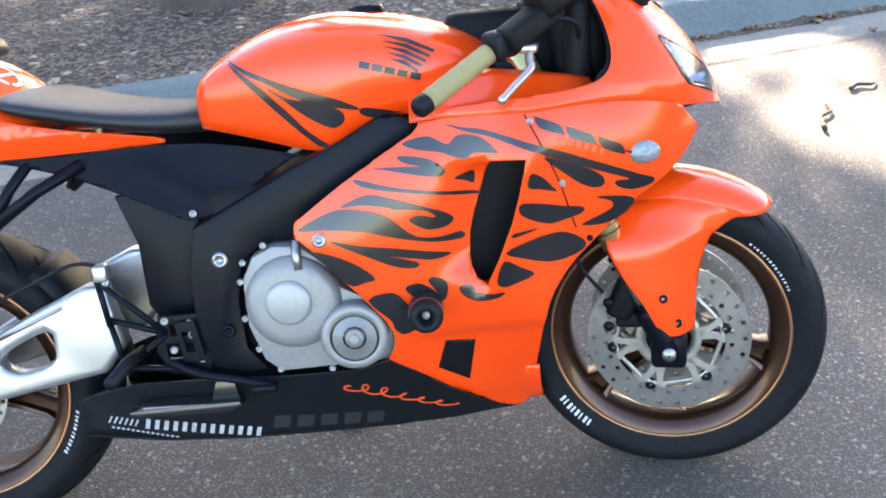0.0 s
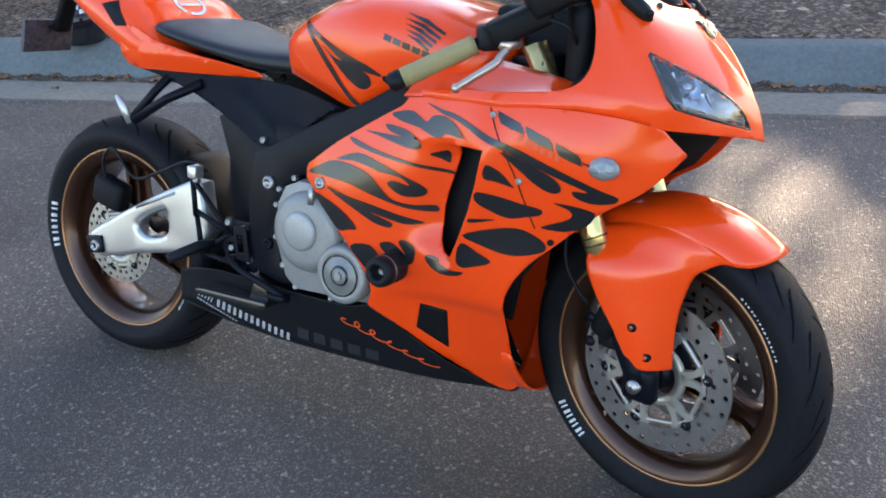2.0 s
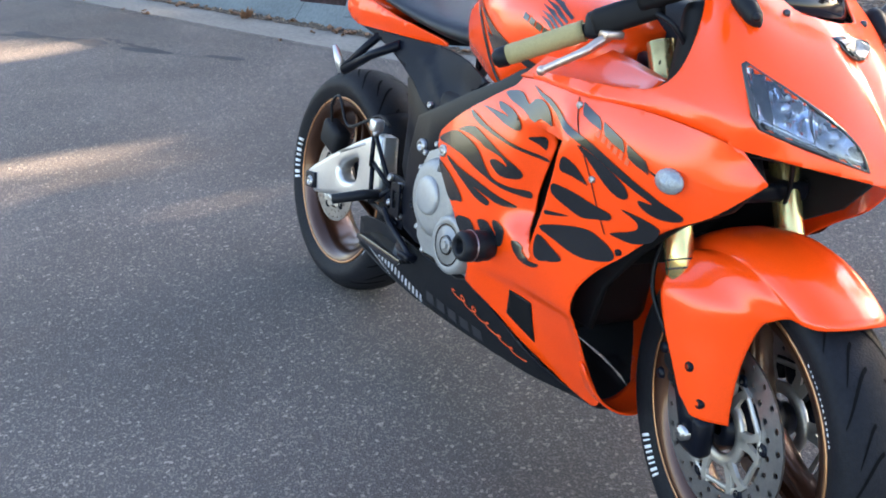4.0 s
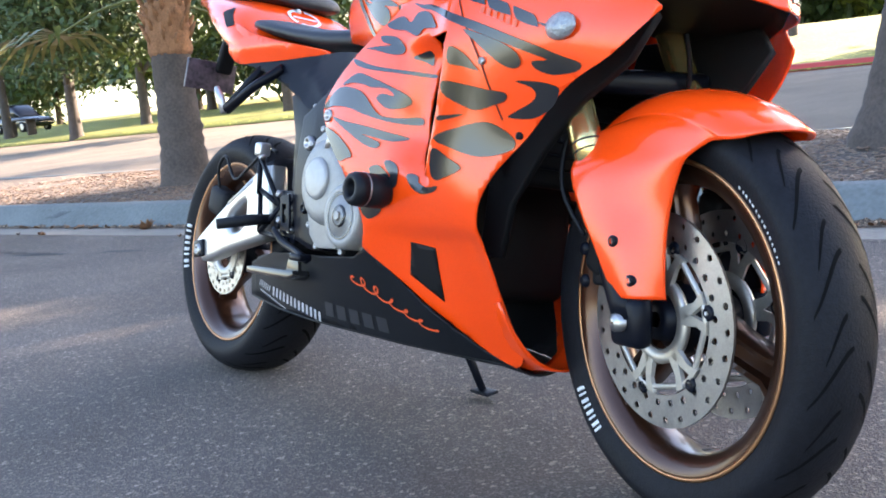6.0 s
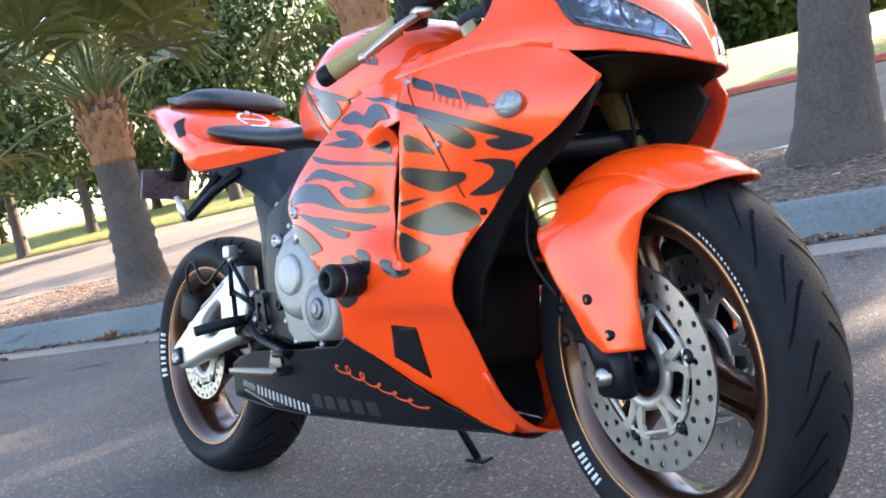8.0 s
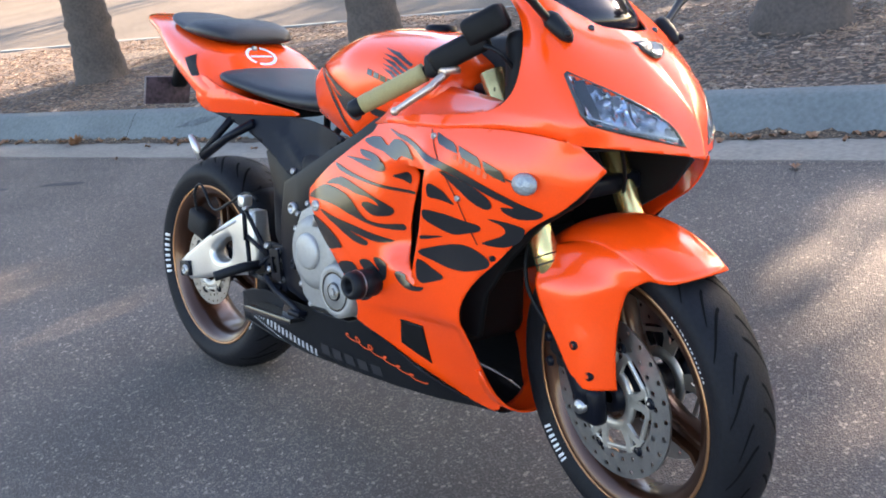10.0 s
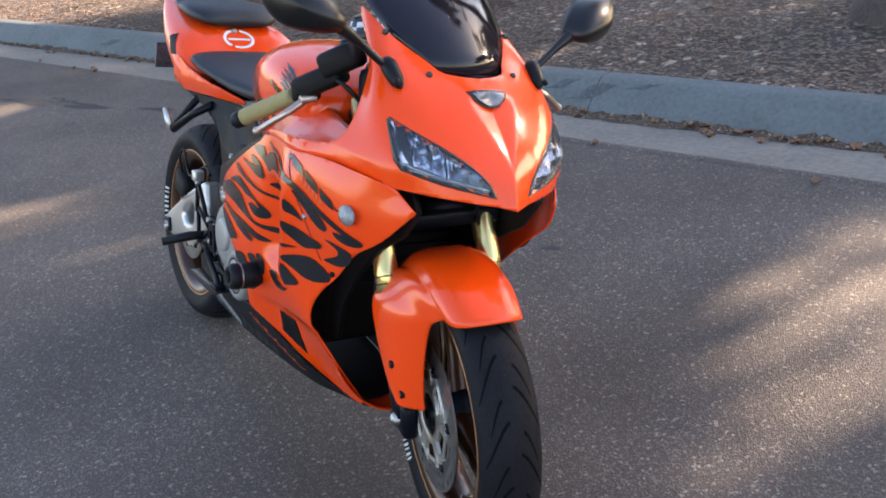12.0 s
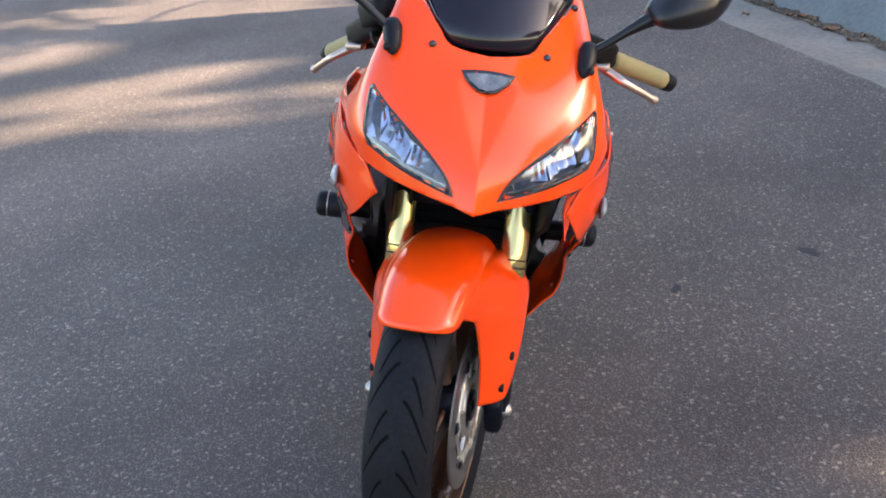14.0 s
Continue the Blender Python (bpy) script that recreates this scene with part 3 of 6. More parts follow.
def build_fairings():
    for side in (-1, 1):
        out = (0, side, 0)
        nm = "side_fairing"
        def both_sides(x, z):
            ex = np.interp(z, [.497, .545, .608, .66, .722, .80], [.345, .368, .393, .408, .422, .40])
            # a crease runs forward from the clutch cover
            fold = min(1, max(0, (.414 - z) / .02)) * min(1, max(0, (z - .25) / .12)) * min(1, max(0, (x - .17) / .06)) * min(1, max(0, (.47 - x) / .05))
            return (lip(x, z) if z > .722 or x >= ex - 1e-4 else dent(x, z)) - .012 * fold
        f = r = thick(part(nm, sheet([charted(FRONT_POLY), charted(REAR_POLY)], on_shell(side, 0, both_sides), 0.0105, out), ORANGE, bike, "glossy orange side fairing with black flames"))
        for fl in FLAMES:
            part("flame_graphic", sheet([charted(soft(fl, 3))], on_shell(side, 0.0022, both_sides), 0.009, out), VINYL, f)
        part("air_outlet", sheet([charted([(.30, .48), (.40, .50), (.44, .60), (.45, .74), (.34, .74), (.30, .60)])], on_shell(side, -0.062), 0.03, out), DARK, r, "dark air outlet behind the fairing edge")
        thick(part("lower_vent", sheet([charted([(.263, .384), (.318, .377), (.303, .283), (.246, .326)])], on_shell(side, 0.0022, both_sides), 0.011, out), DARK, r, "black lower vent"), 0.001)
        # screws of the fairing
        for x, z, host in ((.432, .785, f), (.484, .673, f), (.535, .561, f), (.058, .608, r)):
            bm = bmesh.new()
            c = on_shell(side, 0.002)(0.9 - x, z)
            rad = 0.012 if x < .1 else 0.0058
            lathe(bm, [(0.0005, side * 0.005), (rad * .5, side * 0.0045), (rad * .55, side * 0.001), (rad * .6, side * 0.004), (rad, side * 0.003), (rad, -side * 0.003)], Matrix.Translation(c), 16)
            part("screw", bm, STEEL if x < .5 else FRAME, host)
    tucked = [(u, z - .009 * min(1, max(0, (u - .22) / .03))) if .22 < u < .63 and z < seam_at(u) + .002 else (u, z) for u, z in COWL_POLY]
    halves = [tucked, [(-u, z) for u, z in tucked]]
    left, right = on_shell(1, 0), on_shell(-1, 0)

    def whole(u, z):
        p = left(abs(u), z) if u >= 0 else right(-u, z)
        if abs(u) < 1e-5:
            p.y = 0
        if .22 < abs(u) < .66:
            p.y -= math.copysign(.0036 * min(1, max(0, (seam_at(abs(u)) + .005 - z) / .006)), u)
        # a step above the side fairing's edge, dying out towards the tank
        over = z - seam_at(abs(u))
        if .2 < abs(u) < .43 and over < .03:
            p.y -= math.copysign(.007 * (1 - max(0, over) / .03) * min(1, (.43 - abs(u)) / .09) * min(1, (abs(u) - .2) / .05), u)
        # a shallow valley runs from the position lamp down towards the tip
        half = float(np.interp(z, [.825, .935, .945, .962], [0, .050, .050, 0]))
        if abs(u) < half:
            p.x -= .42 * half * (1 - abs(u) / half)
        return p
    thick(part("front_cowl", sheet(halves, whole, 0.0062, (1, 0, 0), [LAMP_HOLE, [(-u, z) for u, z in LAMP_HOLE]]), ORANGE, bike, "glossy orange front cowl"))
    # plain bars for the model lettering, and the panel seam
    for side in (-1, 1):
        lift = on_shell(side, 0.0020, lip)
        for x0, x1 in ((.440, .486), (.491, .540), (.546, .592)):
            top = lambda x: .7945 - (x - .436) * .415
            q = [(x0, top(x0)), (x1 - .006, top(x1 - .006)), (x1, top(x1) - .005), (x1 + .004, top(x1) - .017), (x0 + (x1 - x0) * .55, top(x0 + (x1 - x0) * .55) - .018), (x0 + .008, top(x0 + .008) - .017), (x0 + .002, top(x0) - .010)]
            part("model_bar", sheet([charted(q)], lift, .02, (0, side, 0)), VINYL, bike)
        part("model_bar", sheet([charted([(.588, .722), (.622, .7135), (.606, .7135)])], lift, .02, (0, side, 0)), VINYL, bike)
        for k in range(6):
            x0 = .482 + .0135 * k
            z0 = .7565 - (x0 - .482) * .41
            part("script_bar", sheet([charted([(x0, z0), (x0 + .008, z0 - .002), (x0 + .006, z0 - .013), (x0 - .002, z0 - .011)])], lift, .02, (0, side, 0)), REDINK, bike)
        a = [(.423, .797), (.452, .734), (.48, .671), (.499, .612), (.508, .585)]
        part("panel_seam", sheet([charted(a + [(x + .0025, z) for x, z in a[::-1]])], on_shell(side, 0.0016, lip), .03, (0, side, 0)), DARK, bike)
    # flush indicators
    for side in (-1, 1):
        bm = bmesh.new()
        c = on_shell(side, 0.0)(0.27, .713)
        ring = []
        for k in range(6):
            a = k / 5 * math.pi / 2
            ring.append([Vector((c.x + math.cos(a) * 0.030 * math.cos(t), c.y + side * (math.sin(a) * 0.014), c.z + math.cos(a) * 0.021 * math.sin(t))) for t in (2 * math.pi * j / 20 for j in range(20))])
        loft(bm, ring)
        part("indicator", bm, AMBER, bike, "clear flush indicator lens")


build_fairings()


def build_headlights():
    shell = mat("headlight_housing", (0.030, 0.038, 0.052), 0.25, 0.4, 0, 0.3, 25, 90)
    bulb = mat("grey_bulb_cap", (0.30, 0.33, 0.38), 0.2, 0.9)

    def low(u):
        return float(np.interp(u, [.036, .075, .13, .188], [.779, .787, .800, .820]))

    def high(u):
        return float(np.interp(u, [.036, .05, .08, .13, .19], [.779, .806, .835, .872, .905]))
    for side in (-1, 1):
        small = drawn_in(LAMP, LAMP_MID, .0066)
        bm = bmesh.new()
        on = on_shell(side, 0.0016)
        loft(bm, [[on_shell(side, -.004)(u, z) for u, z in LAMP], [on(u, z) for u, z in LAMP], [on(u, z) for u, z in small], [on_shell(side, -.012)(u, z) for u, z in small]], True, False)
        rim = part("headlight", bm, VINYL, bike, "angular twin headlight with clear lens")
        # the tray behind the lens, deepest in the middle
        tray = lambda x, z: -.006 - .030 * max(0, min(1, (z - low(.9 - x)) / .022)) * max(0, min(1, (high(.9 - x) - z) / .018))
        part("housing", sheet([drawn_in(LAMP, LAMP_MID, .004)], on_shell(side, 0, tray), 0.010, (1, side, 0)), shell, rim, "dark grey lamp tray")
        # two bowls: the inner one fluted upright, the outer one in broad facets
        for u0, u1, flute, deep in ((.064, .118, .0072, .030), (.121, .188, .0155, .034)):
            n = 26
            outline = [(u, low(u) + .013) for u in np.linspace(u0, u1, n)] + [(u, high(u) - .004) for u in np.linspace(u1, u0, n)]
            cu = (u0 + u1) / 2

            def bowl(x, z, u0=u0, u1=u1, cu=cu, flute=flute, deep=deep):
                u = .9 - x
                r = ((u - cu) / ((u1 - u0) / 2)) ** 2
                lo, hi = low(u) + .013, high(u) - .004
                q = ((z - (lo + hi) / 2) / max(.004, (hi - lo) / 2)) ** 2
                wave = math.sin(2 * math.pi * (u - u0) / flute)
                step = .0020 * math.sin(2 * math.pi * (z - lo) / .034) * (flute > .01)
                return -.003 - deep * max(0, 1 - .55 * r - .55 * q) + .34 * flute * wave * max(0, 1 - .6 * q) + step
            part("reflector", sheet([outline], on_shell(side, 0, bowl), 0.0027, (1, side, 0)), REFL, rim, "fluted chrome reflector", flute < .01)
            c = on_shell(side, -.020)(cu, (low(cu) + high(cu)) / 2 + .004)
            bm = bmesh.new()
            lathe(bm, [(.0005, .012), (.006, .011), (.009, .006), (.0095, -.014)], Matrix.Translation(c) @ pose(0, 0, 0, 0, 0, -90 + side * 18), 18)
            part("bulb_cap", bm, bulb, rim)
        trim_ = [(u, low(u) + .0105) for u in np.linspace(.050, .190, 14)]
        part("chrome_trim", sheet([trim_ + [(u, z + .0016) for u, z in trim_[::-1]]], on_shell(side, -0.0015), 0.03, (1, side, 0)), bulb, rim)
        thick(part("lens", sheet([small], on_shell(side, 0.0008), 0.012, (1, side, 0)), LENS, rim, "clear headlight lens"), .002).visible_shadow = False
    lamp = dedupe([(-.046, .958), (-.024, .961), (0, .962), (.024, .961), (.046, .958), (.034, .944), (.016, .933), (0, .930), (-.016, .933), (-.034, .944)])

    def mid(u, z):
        x, w = SHELL(abs(u), z)
        half = float(np.interp(z, [.825, .935, .945, .962], [0, .050, .050, 0]))
        hollow = .42 * half * max(0, 1 - abs(u) / half) if half > 0 else 0
        return Vector((x + 0.002 - .72 * hollow, u, z))
    nose = thick(part("nose_lamp", sheet([lamp], mid, 0.02, (1, 0, 0)), VINYL, bike, "small triangular position lamp in the nose"), 0.002)
    part("lens", sheet([[(u * .82, .9485 + (z - .9485) * .76) for u, z in lamp]], lambda u, z: mid(u, z) + Vector((0.002 + .004 * max(0, 1 - (u / .040) ** 2), 0, 0.0005)), 0.006, (1, 0, 0)), mat("position_lens", (0.15, 0.16, 0.175), 0.16, 0.2, 0.4, 0.45, 45, 160), nose, "clear grey position lens")


build_headlights()


def build_screen():
    rows = [(.655, .984, .069), (.628, 1.022, .105), (.598, 1.06, .138), (.56, 1.098, .15), (.52, 1.13, .152), (.47, 1.163, .145), (.42, 1.187, .125), (.375, 1.2, .08)]
    bm = bmesh.new()
    grid = []
    for x, z, h in rows:
        grid.append([bm.verts.new((x - 3.0 * (h * k) ** 2 + 0.002, h * k, z - 0.2 * (h * k) ** 2)) for k in np.linspace(-1, 1, 15)])
    for a, b in zip(grid, grid[1:]):
        for k in range(14):
            bm.faces.new((a[k], a[k + 1], b[k + 1], b[k]))
    bmesh.ops.recalc_face_normals(bm, faces=bm.faces)
    s = thick(part("windscreen", bm, SMOKE, bike, "dark smoked windscreen"), 0.003)
    for y, (u, z) in ((-1, (.0845, .987)), (1, (.0845, .987)), (-1, (.1335, 1.054)), (1, (.1335, 1.054))):
        c = on_shell(y, 0.0)(u + 0.012, z - 0.006)
        b2 = bmesh.new()
        bmesh.ops.create_uvsphere(b2, u_segments=10, v_segments=6, radius=0.007, matrix=Matrix.Translation(c))
        part("screw", b2, VINYL, s)


build_screen()


def wheel(name, c, m, rim_r, tyre_r, width, rim_w, discs, turn, label):
    """A cast wheel on the y axis: rim, spokes, hub, tyre, brake discs."""
    M = m @ Matrix.Translation(c)
    bm = bmesh.new()
    h = rim_w / 2
    lathe(bm, [(rim_r - .028, -h + .012), (rim_r - .004, -h), (rim_r + .004, -h), (rim_r + .004, -h + .008), (rim_r - .012, -h + .014), (rim_r - .02, -h * .4), (rim_r - .02, h * .4), (rim_r - .012, h - .014), (rim_r + .004, h - .008), (rim_r + .004, h), (rim_r - .004, h), (rim_r - .028, h - .012), (rim_r - .036, h * .4), (rim_r - .036, -h * .4)], M, 72, True)
    rim = part(name, bm, BRONZE, bike, label)
    for e in (-1, 1):
        bm = bmesh.new()
        lathe(bm, [(rim_r - .0035, e * (h + .0006)), (rim_r + .001, e * (h + .0016)), (rim_r + .0042, e * (h + .0006)), (rim_r + .001, e * (h - .002))], M, 72, True)
        part("rim_line", bm, COPPER, rim, "thin copper line round the rim")
    bm = bmesh.new()
    w = width / 2
    prof = [(rim_r - .008, -h + .006), (rim_r + .012, -h - .003)]
    for k in range(13):
        a = -math.pi / 2 + k / 12 * math.pi
        prof.append((tyre_r - w * .62 * (1 - math.cos(a) ** 0.9 if math.cos(a) > 0 else 1), w * math.sin(a)))
    prof += [(rim_r + .012, h + .003), (rim_r - .008, h - .006)]
    lathe(bm, prof, M, 96)
    tyre = part("tyre", bm, RUBBER, rim, "worn black sport tyre with white sidewall marks")
    # three broad hollow-backed spokes
    for i in range(3):
        a0 = turn + 2 * math.pi * i / 3
        d, sd = Vector((math.cos(a0), 0, math.sin(a0))), Vector((-math.sin(a0), 0, math.cos(a0)))
        bm = bmesh.new()
        rings = []
        for r, hw, ht in ((.040, .034, .030), (.075, .030, .026), (.12, .026, .022), ((.12 + rim_r) / 2, .025, .022), (rim_r - .045, .030, .026), (rim_r - .026, .040, .032)):
            rings.append([M @ (d * r + sd * hw * x + Vector((0, ht * y, 0))) for x, y in ((-1, -.75), (-.82, -1), (-.55, -.92), (-.42, -.30), (.42, -.30), (.55, -.92), (.82, -1), (1, -.75), (1, .75), (.82, 1), (-.82, 1), (-1, .75))])
        loft(bm, rings)
        edge_split(part("spoke", bm, BRONZE, rim), 40)
    bm = bmesh.new()
    lathe(bm, [(.012, -.07), (.03, -.07), (.034, -.05), (.055, -.03), (.058, 0), (.055, .03), (.034, .05), (.03, .07), (.012, .07)], M, 32)
    part("hub", bm, FRAME, rim)
    for y, r_out, r_in, r_car in discs:
        bm = bmesh.new()
        cells, rows = 26, 2
        for row in range(rows):
            r0, r1 = r_in + (r_out - r_in) * row / rows, r_in + (r_out - r_in) * (row + 1) / rows
            for k in range(cells):
                t0 = 2 * math.pi * (k + row * .5) / cells
                t1 = t0 + 2 * math.pi / cells
                outer = [(r0, t0), (r0, (t0 + t1) / 2), (r0, t1), ((r0 + r1) / 2, t1), (r1, t1), (r1, (t0 + t1) / 2), (r1, t0), ((r0 + r1) / 2, t0)]
                rc, tc = (r0 + r1) / 2, (t0 + t1) / 2
                for yy in (y - .002, y + .002):
                    A = [bm.verts.new(M @ Vector((r * math.cos(t), yy, r * math.sin(t)))) for r, t in outer]
                    B = []
                    for r, t in outer:
                        dr, dt = r - rc, (t - tc) * rc
                        q = .0055 / max(1e-6, math.hypot(dr, dt))
                        B.append(bm.verts.new(M @ Vector(((rc + dr * q) * math.cos(tc + dt * q / rc), yy, (rc + dr * q) * math.sin(tc + dt * q / rc)))))
                    for j in range(8):
                        bm.faces.new((A[j], A[(j + 1) % 8], B[(j + 1) % 8], B[j]))
        lathe(bm, [(r_out, y - .002), (r_out, y + .002)], M, 52)
        lathe(bm, [(r_in, y - .002), (r_in, y + .002)], M, 52)
        bmesh.ops.remove_doubles(bm, verts=bm.verts, dist=2e-4)
        d = part("brake_disc", bm, STEEL, rim, "drilled steel brake disc", False)
        bm = bmesh.new()
        s = 1 if y > 0 else -1
        lathe(bm, [(.045, y + s * .004), (.062, y + s * .006), (.066, y + s * .003), (.066, y - s * .004), (.045, y - s * .004)], M, 40, True)
        car = part("disc_carrier", bm, CARRIER, rim, "silver disc carrier")
        bm = bmesh.new()
        wavy = []
        for k in range(72):
            q = 2 * math.pi * k / 72
            ro = r_in * (.955 + .03 * math.cos(6 * (q - .2)))
            wavy.append([M @ Vector((rr * math.cos(q), y + s * e, rr * math.sin(q))) for rr, e in ((ro - .009, .001), (ro - .008, .0055), (ro - .001, .0055), (ro, .001))])
        loft(bm, wavy + [wavy[0]], False, False)
        part("carrier_rim", bm, CARRIER, rim)
        for k in range(6):
            a = 2 * math.pi * k / 6 + .2
            for da in (-.2, .2):
                bm = bmesh.new()
                rings = []
                for r, q, hw in ((.060, a + da * .25, .012), (r_in * .8, a + da * .6, .0075), (r_in * .985, a + da, .010)):
                    d, sd = Vector((math.cos(q), 0, math.sin(q))), Vector((-math.sin(q), 0, math.cos(q)))
                    rings.append([M @ (d * r + sd * hw * i + Vector((0, y + s * (.0035 + .003 * j), 0))) for i, j in ((-1, -1), (1, -1), (.8, 1), (-.8, 1))])
                loft(bm, rings)
                part("carrier_arm", bm, CARRIER, rim, "", False)
            bm = bmesh.new()
            lathe(bm, [(.003, s * .004), (.005, s * .0062), (.0095, s * .005), (.0118, s * .003), (.0118, -s * .003)], M @ Matrix.Translation(Vector((r_in * math.cos(a), y, r_in * math.sin(a)))), 12)
            part("bobbin", bm, FRAME, rim)
    return rim, tyre, M


fw, fty, MF = wheel("front_wheel", AXLE_F, STEER, .236, .309, .122, .098, [(-.062, .161, .112, .06), (.062, .161, .112, .06)], -.30, "bronze cast front wheel with drilled discs")
rw, rty, MR = wheel("rear_wheel", AXLE_R, Matrix(), .234, .3186, .1785, .15, [(-.085, .115, .078, .05)], -.42, "bronze cast rear wheel")


def sidewall_mark(M, r, y, a0, a1, n, hgt, parent, lean):
    """White letters on a tyre wall, as plain bars along an arc."""
    for k in range(n):
        b0, b1 = a0 + (a1 - a0) * (k + .1) / n, a0 + (a1 - a0) * (k + (.62, .42, .66, .5)[k % 4]) / n
        bm = bmesh.new()
        v = [bm.verts.new(M @ Vector((rr * math.cos(b), y + (0 if rr == r else lean), rr * math.sin(b)))) for rr, b in ((r, b0), (r, b1), (r + hgt, b1), (r + hgt, b0))]
        bm.faces.new(v)
        thick(part("sidewall_mark", bm, WHITE, parent), 0.0008)


def build_fork():
    for s in (-1, 1):
        y = s * .113
        low, a = AXLE_F + Vector((0, y, 0)), STEER_AXIS
        bm = bmesh.new()
        tube(bm, [STEER @ (low + a * k) for k in (.0, .03, .085, .095, .10)], [.026, .027, .028, .027, .022], 20)
        leg = part("fork_leg", bm, FRAME, bike, "gold fork tube over a black lower leg")
        bm = bmesh.new()
        tube(bm, [STEER @ (low + a * k) for k in (.09, .17, .25)], .0215, 24)
        part("slider", bm, CHROME, leg, "bright steel fork slider")
        bm = bmesh.new()
        tube(bm, [STEER @ (low + a * k) for k in (.24, .30, .50, .66)], .0255, 24)
        part("gold_tube", bm, GOLD, leg, "gold anodised fork tube")
        for k in (.272, .287):
            bm = bmesh.new()
            tube(bm, [STEER @ (low + a * k), STEER @ (low + a * (k + .003))], .0262, 24)
            part("ring", bm, VINYL, leg)
        bm = bmesh.new()
        box(bm, low + Vector((0, 0, 0)), (.07, .035, .075), STEER, .012)
        part("axle_clamp", bm, FRAME, leg)
        bm = bmesh.new()
        lathe(bm, [(.002, s * .034), (.009, s * .034), (.011, s * .03), (.0135, s * .03), (.0135, s * .012)], STEER @ Matrix.Translation(low), 18)
        part("axle_bolt", bm, STEEL, leg)
        bm = bmesh.new()
        box(bm, low + Vector((-.115, -s * .018, .085)), (.055, .05, .13), STEER @ Matrix.Translation(low) @ pose(0, 0, 0, 0, 22, 0) @ Matrix.Translation(-low), .014)
        box(bm, low + Vector((-.075, -s * .012, .06)), (.05, .03, .03), STEER, .006)
        cal = part("brake_caliper", bm, DARK, leg, "black four-piston brake caliper")
        for dz in (.05, .10):
            bm = bmesh.new()
            lathe(bm, [(.001, s * .024), (.009, s * .024), (.011, s * .018)], STEER @ Matrix.Translation(low + Vector((-.115, -s * .015, dz))), 14)
            part("piston_cap", bm, FRAME, cal)
        bm = bmesh.new()
        tube(bm, [STEER @ Vector(p) for p in curve([(.60, y, .43), (.555, y * 1.1, .50), (.55, y, .58), (.60, y * .8, .68), (.62, y * .6, .75)], 5)], .004, 8)
        part("brake_hose", bm, BLACK, leg)
    bm = bmesh.new()
    box(bm, AXLE_F + STEER_AXIS * .40 + Vector((-.02, 0, 0)), (.09, .30, .04), STEER, .012)
    part("lower_yoke", bm, FRAME, bike)
    bm = bmesh.new()
    box(bm, AXLE_F + STEER_AXIS * .62 + Vector((-.02, 0, 0)), (.08, .27, .03), STEER, .01)
    part("top_yoke", bm, FRAME, bike)


build_fork()


def build_fender():
    # rows from the crown of the arch down each fork leg: rear end and front end as angle, radius, half width about the axle; share of the straight leg
    rows = [((133, .335, 0), (54, .335, 0), 0), ((133, .332, .03), (54.3, .332, .032), 0), ((132, .324, .055), (55.2, .324, .056), 0), ((129, .312, .0705), (57, .311, .0715), 0), ((121, .303, .079), (60, .299, .079), .05),
            ((117.5, .3045, .0815), (61.8, .2935, .0795), .12), ((114, .305, .097), (65, .283, .082), .38), ((113.6, .285, .116), (68.5, .260, .084), .75), ((116.6, .250, .146), (71, .236, .087), 1), ((117, .1865, .150), (70.7, .181, .090), 1), ((113.8, .121, .147), (66.4, .132, .092), 1), ((111.6, .068, .141), (54, .087, .092), 1), ((101, .037, .134), (35, .062, .090), 1)]

    def point(a, r):
        return AXLE_F.x + r * math.cos(radians(a)), AXLE_F.z + r * math.sin(radians(a))
    n = 28
    grid = []
    for (a0, r0, y0), (a1, r1, y1), c in rows:
        line = []
        (x0, z0), (x1, z1) = point(a0, r0), point(a1, r1)
        for k in range(n + 1):
            t = k / n
            xa, za = point(a0 + (a1 - a0) * t, r0 + (r1 - r0) * t + .006 * math.sin(math.pi * t))
            x, z = xa + (x0 + (x1 - x0) * t - xa) * c, za + (z0 + (z1 - z0) * t - za) * c
            y = y0 + (y1 - y0) * t + .014 * c * math.sin(math.pi * t)
            if y0 and c < .5:
                y *= 1 - .08 * max(0, t - .8) / .2
            line.append(Vector((x, y, z)))
        grid.append(line)
    cols = [curve([row[k] for row in grid], 4) for k in range(n + 1)]
    half = [[STEER @ col[i] for col in cols] for i in range(len(cols[0]))]
    flip = [[STEER @ Vector((col[i].x, -col[i].y, col[i].z)) for col in cols] for i in range(len(cols[0]))]
    bm = bmesh.new()
    loft(bm, flip[::-1] + half[1:], False, False)
    bmesh.ops.recalc_face_normals(bm, faces=bm.faces)
    bm.faces.ensure_lookup_table()
    top = max(bm.faces, key=lambda f: f.calc_center_median().z)
    if top.normal.z < 0:
        bmesh.ops.reverse_faces(bm, faces=bm.faces)
    f = thick(part("front_fender", bm, ORANGE, bike, "glossy orange front mudguard with fork guards"))
    for s in (-1, 1):
        for x, y, z in ((.714, .138, .427), (.741, .127, .371)):
            bm = bmesh.new()
            lathe(bm, [(.0042, s * .004), (.0074, s * .004), (.0088, s * .002), (.0088, -s * .008)], STEER @ Matrix.Translation((x, s * y, z)), 16)
            b = part("bolt", bm, FRAME, f, "black bolt with a steel hexagon socket")
            bm = bmesh.new()
            lathe(bm, [(.0006, s * .002), (.0042, s * .002), (.0044, -s * .004)], STEER @ Matrix.Translation((x, s * y, z)), 6)
            part("socket", bm, STEEL, b)


build_fender()


